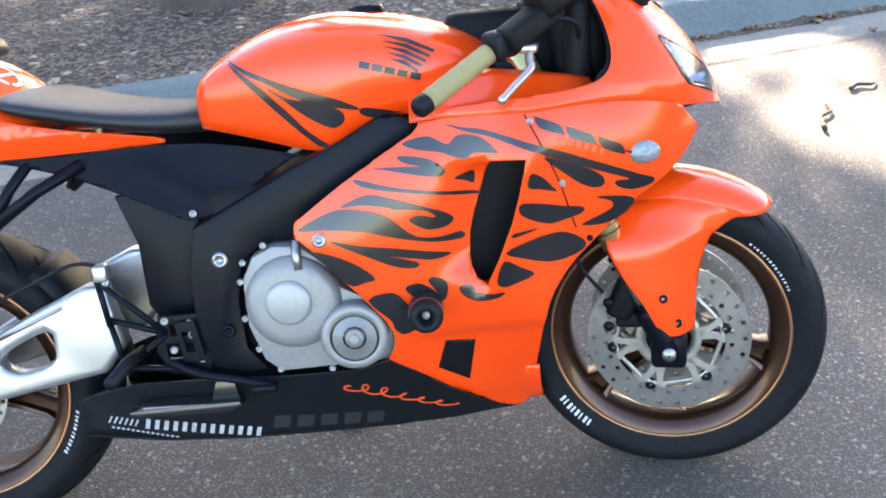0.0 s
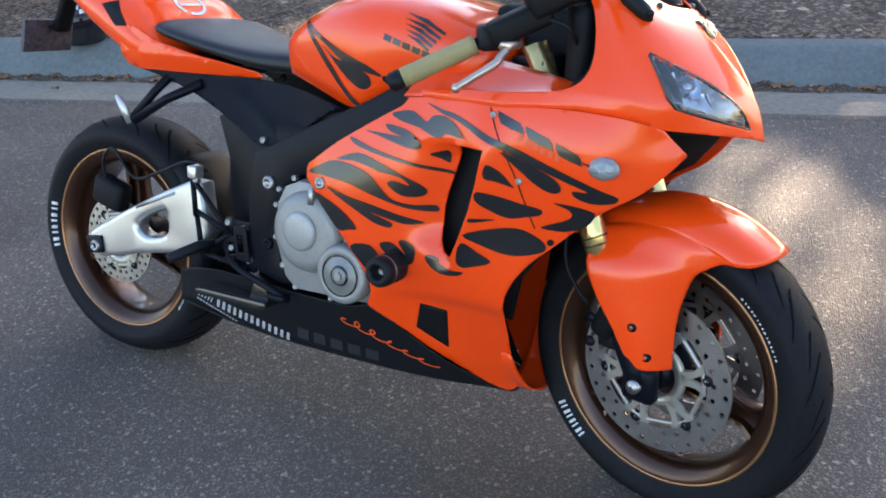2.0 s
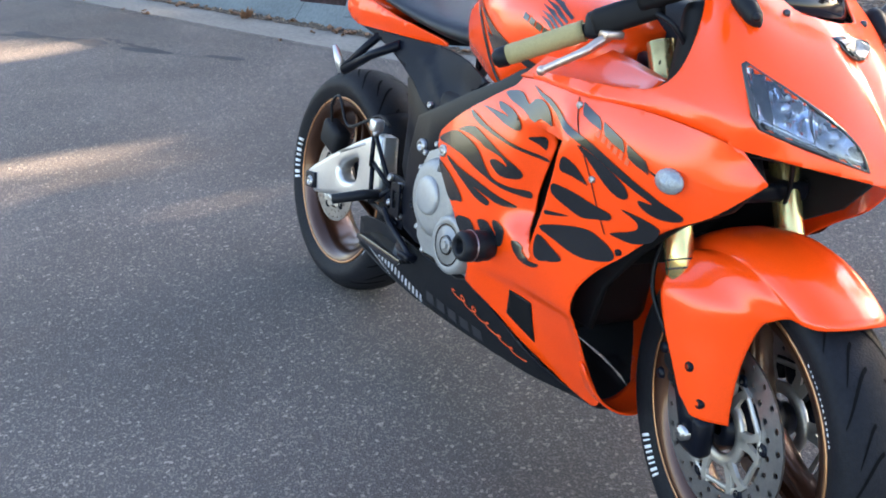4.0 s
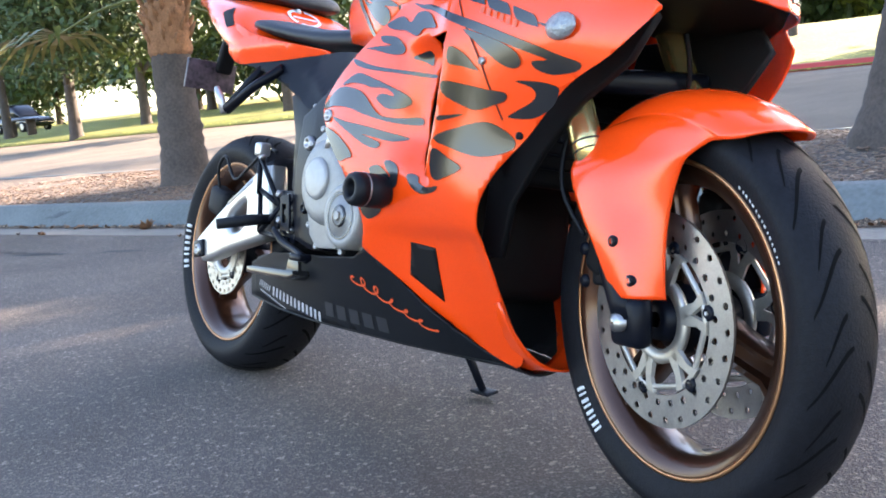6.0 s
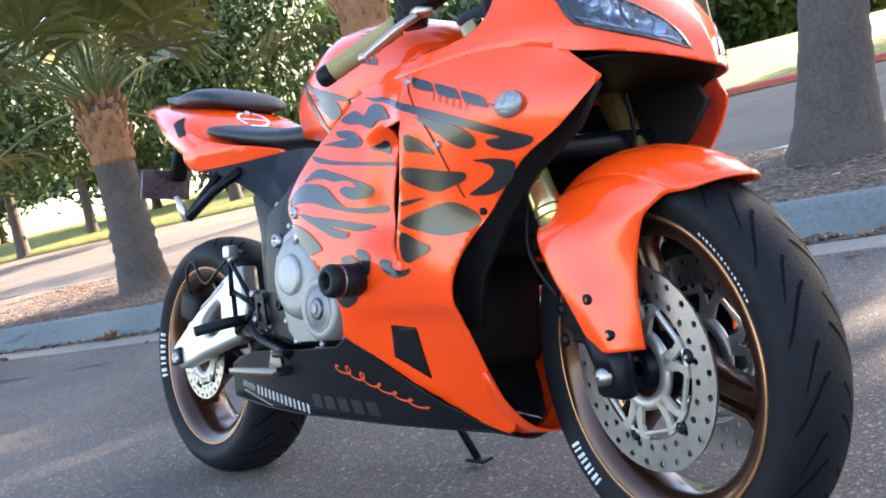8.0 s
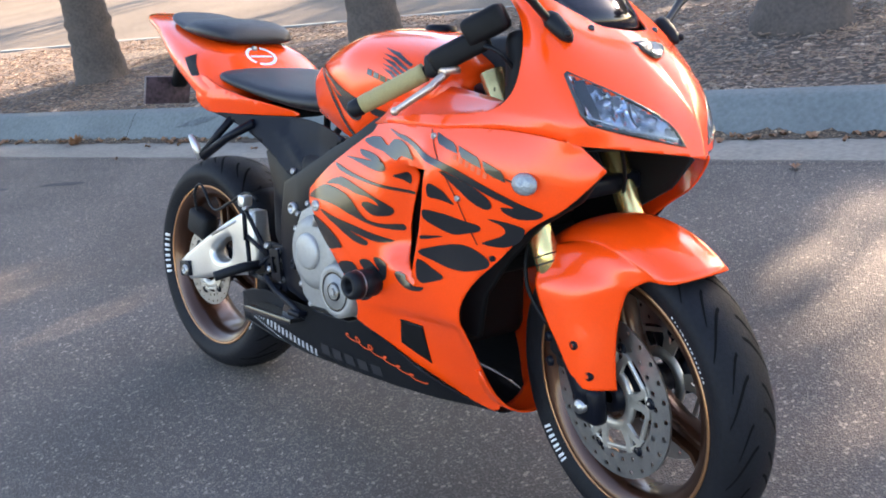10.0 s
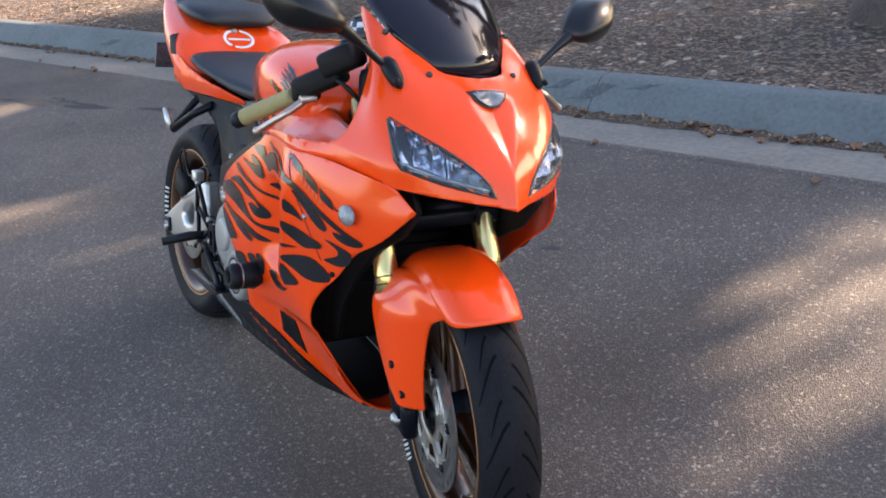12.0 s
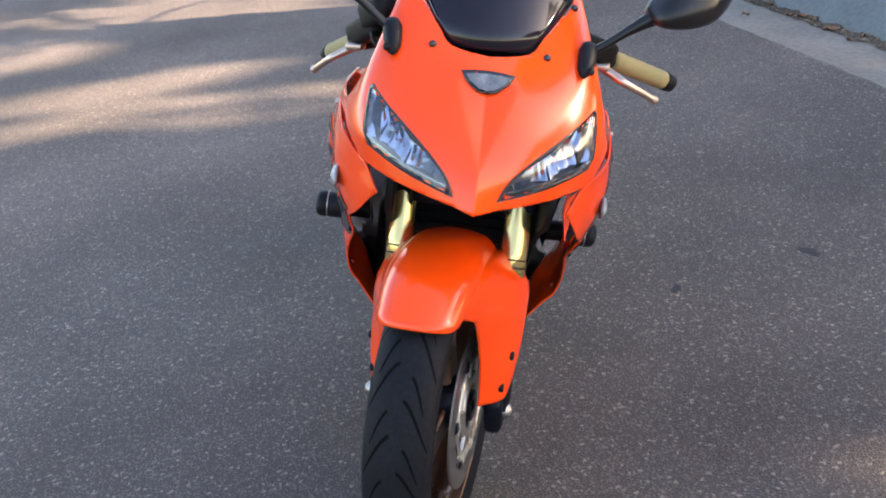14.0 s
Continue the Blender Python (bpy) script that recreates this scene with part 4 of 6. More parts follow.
def ring_section(x, w, zt, zb, n=20, e=2.6, flat=0.0):
    out = []
    for k in range(n):
        a = 2 * math.pi * k / n
        c, s = math.cos(a), math.sin(a)
        y = w * math.copysign(abs(c) ** (2 / e), c)
        z = (zt + zb) / 2 + (zt - zb) / 2 * math.copysign(abs(s) ** (2 / e), s)
        out.append(Vector((x, y * (1 - flat * max(0, s)), z)))
    return out


def tank_section(x, w, zt, zs, zb, n=14):
    """Half round top over nearly upright flanks that run down to zb."""
    out = []
    for k in range(n + 1):
        a = math.pi * k / n
        c, q = math.cos(a), math.sin(a)
        out.append(Vector((x, w * math.copysign(abs(c) ** 0.75, c), zs + (zt - zs) * q ** 0.85)))
    for k in (.35, .7, 1.0):
        out.append(Vector((x, -w * (1 - .10 * k * k), zs + (zb - zs) * k)))
    for k in (1.0, .7, .35):
        out.append(Vector((x, w * (1 - .10 * k * k), zs + (zb - zs) * k)))
    return out


def build_tank():
    rows = [(-.172, .03, .86, .845, .82), (-.16, .10, .882, .85, .80), (-.135, .128, .908, .86, .795), (-.08, .150, .942, .875, .783), (-.02, .170, .968, .885, .768), (.04, .188, .983, .89, .753), (.085, .198, .988, .892, .752), (.14, .202, .987, .893, .785), (.21, .205, .978, .89, .806), (.28, .20, .962, .885, .79), (.34, .185, .938, .87, .80), (.38, .13, .915, .865, .82)]
    A, B = curve([(x, w, zt) for x, w, zt, zs, zb in rows], 3), curve([(x, zs, zb) for x, w, zt, zs, zb in rows], 3)
    bm = bmesh.new()
    loft(bm, [tank_section(p.x, p.y, p.z, q.y, q.z) for p, q in zip(A, B)])
    t = part("fuel_tank", bm, ORANGE, bike, "glossy orange fuel tank with black flames")
    bm = bmesh.new()
    lathe(bm, [(.001, .012), (.03, .012), (.034, .008), (.036, 0), (.036, -.01)], Matrix.Translation((.16, 0, .984)) @ pose(0, 0, 0, 90), 24)
    part("filler_cap", bm, FRAME, t)
    return t


tank = build_tank()


class Dropped:
    """Lays (x, z) outlines on the flank of a built part."""

    def __init__(self, ob, side):
        bm = bmesh.new()
        bm.from_mesh(ob.data)
        self.tree, self.side = BVHTree.FromBMesh(bm), side
        bm.free()

    def __call__(self, x, z):
        p, nrm, _, _ = self.tree.ray_cast(Vector((x, self.side * 0.6, z)), Vector((0, -self.side, 0)))
        if p is None:
            p, nrm, _, _ = self.tree.find_nearest(Vector((x, self.side * 0.2, z)))
        if nrm.y * self.side < 0:
            nrm = -nrm
        return p + nrm * 0.0018


def graphic(name, outline, host, side, material, step=0.02, label=""):
    return part(name, sheet([outline], Dropped(host, side), step, (0, side, 0)), material, host, label)


def bars(name, x0, z0, x1, z1, n, h, host, side, material, place=None, slant=0.3, gap=0.25):
    """Writing as a row of plain bars between two points of the flank."""
    d = Vector((x1 - x0, z1 - z0))
    up = Vector((-d.y, d.x)).normalized() * h
    for k in range(n):
        a, b = Vector((x0, z0)) + d * (k / n), Vector((x0, z0)) + d * ((k + 1 - gap) / n)
        sh = d.normalized() * h * slant
        q = [a, b, b + up + sh, a + up + sh]
        part(name, sheet([[(v.x, v.y) for v in q]], place or Dropped(host, side), 0.02, (0, side, 0)), material, host)


def build_tank_graphics():
    for s in (-1, 1):
        for q in ([(-.096, .922), (-.049, .898), (.027, .866), (.106, .840), (.145, .819), (.10, .826), (.062, .834), (.03, .848), (-.02, .876), (-.055, .892)],
                  [(-.09, .914), (-.04, .876), (.01, .828), (.05, .785), (.086, .757), (.066, .759), (.03, .79), (-.02, .84), (-.06, .882)],
                  [(-.02, .868), (.02, .846), (.07, .836), (.11, .82), (.115, .80), (.095, .79), (.07, .80), (.04, .82), (.01, .845)],
                  [(.15, .822), (.19, .815), (.22, .806), (.20, .80), (.165, .803), (.145, .812)]):
            graphic("flame_graphic", soft(q, 3), tank, s, VINYL)
        for k in range(5):
            t = k / 4
            root = Vector((.186 + .016 * t, .944 - .040 * t))
            tip = Vector((.282 - .030 * t, .909 - .031 * t))
            bend = root.lerp(tip, .5) + Vector((.002, .0035))
            w = Vector((.0014, .0030))
            graphic("wing_emblem", [tuple(root), tuple(bend + w), tuple(tip + w * .6), tuple(tip - w * .9), tuple(bend - w)], tank, s, VINYL, .012)
        bars("tank_letter", .150, .8915, .258, .861, 5, .0115, tank, s, VINYL, None, 0, .2)


build_tank_graphics()


def slab_holed(bm, outline, holes, y0, y1, bevel=0.005):
    """slab() with openings through it."""
    b2 = bmesh.new()
    edges = []
    for loop in [outline] + holes:
        vs = [b2.verts.new((x, y0, z)) for x, z in loop]
        edges += [b2.edges.new((vs[i], vs[(i + 1) % len(vs)])) for i in range(len(vs))]
    bmesh.ops.triangle_fill(b2, edges=edges, use_beauty=True)
    g = bmesh.ops.extrude_face_region(b2, geom=b2.faces[:])
    bmesh.ops.translate(b2, vec=(0, y1 - y0, 0), verts=[v for v in g["geom"] if isinstance(v, bmesh.types.BMVert)])
    bmesh.ops.recalc_face_normals(b2, faces=b2.faces)
    rim = [e for e in b2.edges if len(e.link_faces) == 2 and e.calc_face_angle(0) > 1.2 and abs(e.verts[0].co.y - e.verts[1].co.y) < 1e-6]
    if bevel:
        bmesh.ops.bevel(b2, geom=rim, offset=bevel, segments=3, affect="EDGES", profile=0.6)
    join(bm, b2)
    return bm


def bolt(c, r, s, parent, material=STEEL, m=None, name="bolt"):
    bm = bmesh.new()
    lathe(bm, [(.0005, s * r * .2), (r * .45, s * r * .2), (r * .5, s * r * .6), (r * .8, s * r * .6), (r, s * r * .3), (r, -s * r)], (m or Matrix()) @ Matrix.Translation(c), 12)
    return part(name, bm, material, parent)


def build_frame():
    spar = [(.211, .805), (.244, .785), (.241, .765), (.136, .703), (.028, .639), (.003, .6), (-.048, .596), (-.094, .56), (-.109, .485), (-.104, .397), (-.068, .349), (-.111, .347), (-.172, .363), (-.195, .427), (-.195, .536), (-.177, .63), (-.122, .657), (.018, .728), (.103, .766), (.166, .801)]
    for s in (-1, 1):
        bm = bmesh.new()
        slab(bm, spar, s * .135, s * .198, .012)
        f = part("frame_spar", bm, FRAME, bike, "satin black alloy frame spar")
        edge_split(f, 40)
        bolt((-.133, s * .198, .570), .016, s, f)
        bolt((-.135, s * .198, .434), .013, s, f, FRAME)
        bolt((-.205, s * .19, .43), .009, s, f)
        cover = soft_open([(-.537, .777), (-.40, .775), (-.225, .777), (-.10, .768), (.026, .744)], 4) + soft_open([(-.02, .722), (-.10, .676), (-.15, .648), (-.18, .638), (-.212, .648), (-.28, .682), (-.38, .728), (-.47, .760), (-.537, .777)], 4)[:-1]

        def cover_at(x, z):
            top = np.interp(x, [-.54, -.4, -.24, -.1, .03], [.176, .152, .128, .140, .172])
            y = .164 + (top - .164) * max(0, min(1, (z - .65) / .12))
            hollow = math.exp(-((x + .10) / .07) ** 2 - ((z - .715) / .028) ** 2)
            ridge = math.exp(-(((x + .20) * .6 + (z - .70)) / .012) ** 2) * (z < .745)
            return Vector((x, s * (y - .004 * hollow + .004 * ridge), z))
        c = thick(part("side_cover", sheet([cover], cover_at, .014, (0, s, 0)), COVERM, bike, "matt black panel under the seat"), .006)
        bolt((-.178, s * .166, .652), .008, s, c)
        bm = bmesh.new()
        slab(bm, [(-.172, .64), (-.19, .536), (-.212, .39), (-.255, .42), (-.292, .479), (-.295, .598), (-.325, .69), (-.28, .70), (-.213, .665)], s * .115, s * .150, .012)
        edge_split(part("rear_frame_plate", bm, FRAME, bike, "black plate in front of the rear wheel"), 40)
    bm = bmesh.new()
    box(bm, (.02, 0, .52), (.36, .34, .36), None, .03)
    box(bm, (.17, 0, .40), (.22, .36, .24), None, .03)
    part("engine_block", bm, DARK, bike, "dark engine block inside the fairing")
    bm = bmesh.new()
    box(bm, (.50, 0, .60), (.03, .30, .34), pose(0, 0, 0, 0, -8, 0), .008)
    rad = part("radiator", bm, DARK, bike, "black radiator behind the front wheel")
    for k in range(12):
        b2 = bmesh.new()
        box(b2, (.519, 0, .46 + k * .025), (.004, .28, .004), pose(0, 0, 0, 0, -8, 0))
        part("fin", b2, FRAME, rad)


build_frame()


def build_engine():
    bm = bmesh.new()
    slab(bm, [(-.094, .533), (-.073, .574), (-.035, .592), (.015, .588), (.057, .553), (.077, .509), (.126, .483), (.168, .425), (.172, .39), (.156, .36), (-.043, .354), (-.072, .379), (-.094, .447)], -.12, -.222, .008)
    e = edge_split(part("clutch_cover", bm, ENGINE, bike, "grey painted clutch cover"), 40)
    bm = bmesh.new()
    lathe(bm, [(.001, -.245), (.06, -.245), (.072, -.243), (.082, -.236), (.087, -.225), (.087, -.21)], Matrix.Translation((-.006, 0, .487)), 48)
    part("dome", bm, ENGINE, e)
    bm = bmesh.new()
    lathe(bm, [(.001, -.2535), (.034, -.2535), (.040, -.2515), (.042, -.246), (.042, -.24)], Matrix.Translation((-.012, 0, .492)), 40)
    part("name_plate", bm, mat("light_engine_plate", (0.34, 0.335, 0.325), 0.4, 0.3), e, "lighter round plate on the cover")
    bm = bmesh.new()
    lathe(bm, [(.001, -.262), (.018, -.262), (.019, -.258), (.04, -.258), (.042, -.2555), (.044, -.258), (.056, -.258), (.061, -.252), (.062, -.21)], Matrix.Translation((.1, 0, .421)), 48)
    part("pulse_cover", bm, ENGINE, e)
    bm = bmesh.new()
    lathe(bm, [(.04, -.2586), (.0425, -.2590), (.0445, -.2586)], Matrix.Translation((.1, 0, .421)), 48)
    lathe(bm, [(.017, -.2625), (.0195, -.2628), (.0215, -.2590)], Matrix.Translation((.1, 0, .421)), 32)
    part("groove", bm, VINYL, e)
    bm = bmesh.new()
    bmesh.ops.create_cone(bm, cap_ends=True, segments=6, radius1=.010, radius2=.009, depth=.006, matrix=Matrix.Translation((.1, -.264, .421)) @ pose(0, 0, 0, 90))
    part("hex_plug", bm, ENGINE, e, "", False)
    for x, z in ((-.098, .53), (-.09, .565), (-.05, .594), (.03, .59), (-.098, .46), (-.08, .40), (-.045, .358), (.05, .352), (.14, .35), (.175, .40), (.165, .44), (.118, .497), (.07, .545)):
        bolt((x, -.218, z), .0065, -1, e)
    bm = bmesh.new()
    tube(bm, [(.01, -.225, .60), (.01, -.235, .575), (.012, -.24, .55)], .009, 10)
    part("breather", bm, STEEL, e)
    # clutch side of the far flank
    bm = bmesh.new()
    lathe(bm, [(.001, .235), (.05, .235), (.07, .225), (.075, .14)], Matrix.Translation((.05, 0, .44)), 40)
    part("generator_cover", bm, ENGINE, bike, "grey generator cover")
    # crash bobbins
    for s in (-1, 1):
        bm = bmesh.new()
        lathe(bm, [(.0005, s * .300), (.012, s * .300), (.0135, s * .318), (.016, s * .325), (.023, s * .325), (.0285, s * .319), (.03, s * .312), (.03, s * .30), (.028, s * .298), (.03, s * .296), (.03, s * .26), (.024, s * .25), (.024, s * .2)], Matrix.Translation((.232, 0, .468)), 32)
        b = part("frame_slider", bm, BLACK, bike, "black crash bobbin")
        bm = bmesh.new()
        lathe(bm, [(.0302, s * .3005), (.0312, s * .299), (.0302, s * .2975)], Matrix.Translation((.232, 0, .468)), 32)
        part("ring", bm, STEEL, b)
        bolt((.232, s * .302, .468), .008, s, b)


build_engine()

BELLY = Spline([(-.45, .31, .15), (-.45, .225, .143), (-.1, .345, .20), (-.1, .2, .15), (.158, .368, .236), (.3, .246, .150), (.40, .178, .05), (.1, .19, .135), (.2, .3, .19), (-.3, .33, .17), (-.3, .21, .147)])


def build_belly():
    top = [(-.455, .225), (-.452, .30), (-.40, .318), (-.32, .33), (-.2, .335), (-.05, .338), (.10, .345), (.156, .366)] + LOW_REAR[::-1][1:] + LOW_FRONT[::-1][1:]
    low = [(.36, .185), (.28, .187), (.15, .19), (0, .195), (-.15, .198), (-.3, .206)]
    for s in (-1, 1):
        def place(x, z):
            return Vector((x, s * float(BELLY(x, z)[0]), z))
        b = thick(part("belly_pan", sheet([dedupe(top + low)], place, .03, (0, s, 0)), BLACK, bike, "matt black belly pan with worn stickers"), .004)
        lifted = lambda x, z: place(x, z) + Vector((0, s * .0015, 0))
        bars("sticker_letter", -.335, .232, -.105, .196, 13, .022, b, s, STICKER, lifted, .15, .52)
        bars("sticker_letter", -.40, .238, -.27, .205, 14, .004, b, s, STICKER, lifted, .1, .4)
        bars("sticker_letter", -.405, .250, -.345, .237, 6, .015, b, s, STICKER, lifted, .35, .66)
        bars("faded_letter", -.085, .215, .14, .203, 5, .03, b, s, mat("faded_grey_print", (0.022, 0.022, 0.026), 0.5), lifted, .2, .3)
        # a looped hand-drawn line, tall loops then low ones
        line = []
        for k in range(91):
            w = k / 90 * 6
            tall = float(np.interp(w, [0, .8, 1.2, 2.8, 3.3, 6], [.008, .010, .021, .021, .010, .009]))
            ph = 2 * math.pi * w
            line.append(Vector((.062 + .034 * w + .0135 * math.cos(ph), .302 - .0128 * w + tall * (.5 + .5 * math.sin(ph)), 0)))
        for k in range(0, 90, 15):
            run = line[k:k + 16]
            up = []
            for i, p in enumerate(run):
                d = run[min(i + 1, 15)] - run[max(i - 1, 0)]
                up.append(Vector((-d.y, d.x, 0)).normalized() * .0021)
            bm = bmesh.new()
            va = [bm.verts.new(lifted(p.x + u.x, p.y + u.y)) for p, u in zip(run, up)]
            vb = [bm.verts.new(lifted(p.x - u.x, p.y - u.y)) for p, u in zip(run, up)]
            for i in range(15):
                bm.faces.new((va[i], va[i + 1], vb[i + 1], vb[i]))
            bmesh.ops.recalc_face_normals(bm, faces=bm.faces)
            part("script_stroke", bm, REDINK, b)
    bm = bmesh.new()
    rings = []
    for x, z, w in ((-.455, .225, .142), (-.3, .206, .147), (-.15, .198, .149), (0, .195, .142), (.15, .19, .125), (.28, .187, .10), (.36, .185, .072), (.40, .178, .05)):
        rings.append([Vector((x, w * t, z - .012 * (1 - t * t))) for t in np.linspace(-1, 1, 9)])
    loft(bm, rings, False, False)
    thick(part("belly_floor", bm, BLACK, bike), .004)
    bm = bmesh.new()
    rings = []
    for k in range(7):
        t = k / 6
        ring = []
        for j in np.linspace(-1, 1, 17):
            w = .075 + .065 * abs(j) ** 1.0
            y = j * (.115 + .03 * t)
            z = .172 + .012 * t + .115 * abs(j) ** 2.2
            ring.append(Vector((.375 + .085 * t - .02 * abs(j) * t, y, z)))
        rings.append(ring)
    loft(bm, rings, False, False)
    thick(part("belly_nose", bm, ORANGE, bike, "orange scooped nose of the belly fairing"), .004)


build_belly()


def build_under_nose():
    # black duct below the headlights and the inner panels beside the tank
    bm = bmesh.new()
    rings = []
    for x, z, w in ((.80, .775, .06), (.74, .776, .14), (.68, .772, .19), (.60, .765, .19), (.52, .76, .19)):
        rings.append([Vector((x, w * t, z + .02 * (1 - t * t))) for t in np.linspace(-1, 1, 9)])
    loft(bm, rings, False, False)
    thick(part("nose_duct", bm, DARK, bike, "black duct under the headlights"), .004)
    for s in (-1, 1):
        bm = bmesh.new()
        slab(bm, [(.70, .775), (.725, .735), (.68, .675), (.59, .62), (.51, .54), (.45, .46), (.435, .37), (.38, .37), (.40, .60), (.45, .775)], s * .135, s * .15, .004)
        part("inner_liner", bm, DARK, bike, "black inner liner of the fairing")
        bm = bmesh.new()
        rings = []
        for x, y, z, wide, up in ((.23, .248, .797, .080, .068), (.30, .250, .803, .090, .068), (.37, .252, .808, .090, .063), (.43, .250, .814, .083, .050), (.50, .243, .824, .065, .030), (.55, .228, .836, .045, .008)):
            rings.append([Vector((x, s * (y - wide * t), z + up * t ** 1.3)) for t in np.linspace(0, 1, 7)])
        loft(bm, rings, False, False)
        p = thick(part("inner_panel", bm, ORANGE, bike, "orange inner panel beside the tank"), .004)
        lining = soft_open([(.36, .806), (.357, .842), (.336, .866), (.329, .90), (.335, .95), (.344, 1.0), (.342, 1.045)], 3) + [(.25, 1.06), (.17, .985), (.17, .80)]
        part("cowl_lining", sheet([lining], on_shell(s, -.010), .02, (0, -s, 0)), DARK, bike, "black lining inside the cowl")
    bm = bmesh.new()
    box(bm, (.50, 0, 1.0), (.06, .20, .09), pose(0, 0, 0, 0, 0, 0), .02)
    box(bm, (.55, 0, .90), (.10, .30, .14), None, .03)
    part("instrument_panel", bm, DARK, bike, "black instrument panel behind the screen")
    # dark box added between the fork legs, under the instruments, to block light and hide the far panel
    bm = bmesh.new()
    box(bm, (.43, 0, .87), (.25, .12, .20), pose(0, 0, 0, 0, 0, 0), .025)
    box(bm, (.535, 0, .90), (.05, .36, .16), None, .02)
    part("cavity_shade_box", bm, DARK, bike, "dark box added to shade the cavity at the steering head")


build_under_nose()


def build_rear():
    hole = [(p.x, p.y) for p in curve([(-.588, .386, 0), (-.560, .415, 0), (-.486, .446, 0), (-.477, .415, 0), (-.488, .383, 0), (-.552, .366, 0)], 3, True)]
    arm = [(-.776, .335), (-.745, .357), (-.63, .421), (-.507, .483), (-.40, .530), (-.362, .530), (-.352, .466), (-.338, .412), (-.385, .357), (-.594, .315), (-.648, .299), (-.727, .282), (-.768, .304)]
    for s in (-1, 1):
        bm = bmesh.new()
        slab_holed(bm, arm, [hole] if s < 0 else [], s * .108, s * .155, .014)
        for v in bm.verts:
            v.co.y *= 1 + .10 * max(0, min(1, (v.co.x + .70) / .35))
        a = edge_split(part("swingarm", bm, ALLOY, bike, "polished aluminium swingarm"), 55)
        bm = bmesh.new()
        box(bm, (-.738, s * .158, .315), (.056, .012, .044), pose(-.738, 0, .315, 0, -9, 0) @ Matrix.Translation((.738, 0, -.315)), .004)
        b = part("chain_adjuster", bm, FRAME, a, "black axle block")
        bolt((-.733, s * .160, .312), .016, s, b)
        bm = bmesh.new()
        slab(bm, [(-.585, .432), (-.445, .490), (-.447, .497), (-.585, .440)], s * .150, s * .1558, 0)
        for v in bm.verts:
            v.co.y *= 1 + .10 * max(0, min(1, (v.co.x + .70) / .35))
        part("groove", bm, STEEL, a)
    # rear caliper, hanger, hugger
    bm = bmesh.new()
    box(bm, (-.735, -.10, .44), (.10, .05, .075), pose(-.735, 0, .44, 0, 15, 0) @ Matrix.Translation((.735, 0, -.44)), .014)
    c = part("rear_caliper", bm, DARK, bike, "black rear brake caliper")
    bm = bmesh.new()
    tube(bm, curve([(-.745, -.11, .47), (-.74, -.12, .53), (-.70, -.12, .56), (-.62, -.13, .50), (-.52, -.14, .53), (-.42, -.15, .57), (-.35, -.16, .56)], 5), .004, 8)
    part("brake_hose", bm, BLACK, c)
    bm = bmesh.new()
    rings = []
    for k in range(12):
        a = radians(2 + 46 * k / 11)
        rings.append([AXLE_R + Vector(((.338 - .03 * abs(j) ** 3) * math.cos(a), .10 * j, (.338 - .03 * abs(j) ** 3) * math.sin(a))) for j in np.linspace(-1, 1, 9)])
    loft(bm, rings, False, False)
    thick(part("rear_hugger", bm, BLACK, bike, "black rear tyre hugger"), .004)
    bm = bmesh.new()
    slab_holed(bm, [(-.265, .47), (-.19, .47), (-.165, .40), (-.18, .355), (-.25, .355), (-.275, .40)], [[(-.245, .452), (-.212, .452), (-.215, .43), (-.245, .43)], [(-.255, .415), (-.205, .415), (-.20, .385), (-.255, .385)]], -.182, -.194, .002)
    h = edge_split(part("footrest_hanger", bm, FRAME, bike, "black footrest bracket with steel bolts"), 40)
    for a, b in (((-.364, .546), (-.25, .436)), ((-.25, .436), (-.335, .375)), ((-.364, .546), (-.352, .46)), ((-.352, .46), (-.335, .375)), ((-.352, .47), (-.26, .44)), ((-.335, .375), (-.20, .362))):
        b2 = bmesh.new()
        tube(b2, [(a[0], -.192, a[1]), (b[0], -.196, b[1])], .0062, 8)
        part("strut", b2, FRAME, h)
    for x, z in ((-.345, .545), (-.25, .462), (-.24, .405), (-.205, .455), (-.19, .385)):
        bolt((x, -.2, z), .008, -1, h)
    bm = bmesh.new()
    box(bm, (-.352, -.195, .562), (.026, .03, .03), None, .005)
    part("reservoir_clamp", bm, ALLOY, h)
    bm = bmesh.new()
    tube(bm, [(-.30, -.19, .405), (-.315, -.23, .40), (-.332, -.302, .385)], [.012, .013, .012], 12)
    part("footpeg", bm, BLACK, h, "black knurled footpeg")
    bm = bmesh.new()
    tube(bm, curve([(-.25, -.205, .385), (-.20, -.212, .36), (-.12, -.225, .345), (-.07, -.235, .335), (-.06, -.225, .325)], 4), .008, 10)
    box(bm, (-.075, -.235, .332), (.045, .03, .014), None, .004)
    part("brake_pedal", bm, FRAME, h)
    bm = bmesh.new()
    slab_holed(bm, [(-.232, .458), (-.196, .462), (-.182, .381), (-.224, .383)], [[(-.222, .44), (-.205, .44), (-.200, .40), (-.217, .40)]], -.2, -.206, .001)
    part("heel_guard", bm, FRAME, h)
    # seat unit
    bm = bmesh.new()
    rows = [(-.455, .13, .850, .815), (-.48, .172, .868, .80), (-.51, .188, .892, .785), (-.545, .195, .925, .778), (-.58, .195, .948, .788), (-.63, .190, .965, .812), (-.72, .175, .985, .86), (-.80, .155, 1.003, .905), (-.88, .130, 1.022, .95), (-.97, .100, 1.036, .985), (-1.06, .07, 1.045, 1.01), (-1.11, .045, 1.045, 1.025)]
    P = curve([(x, w, zt) for x, w, zt, zb in rows], 3)
    Q = curve([(x, zb, 0) for x, w, zt, zb in rows], 3)
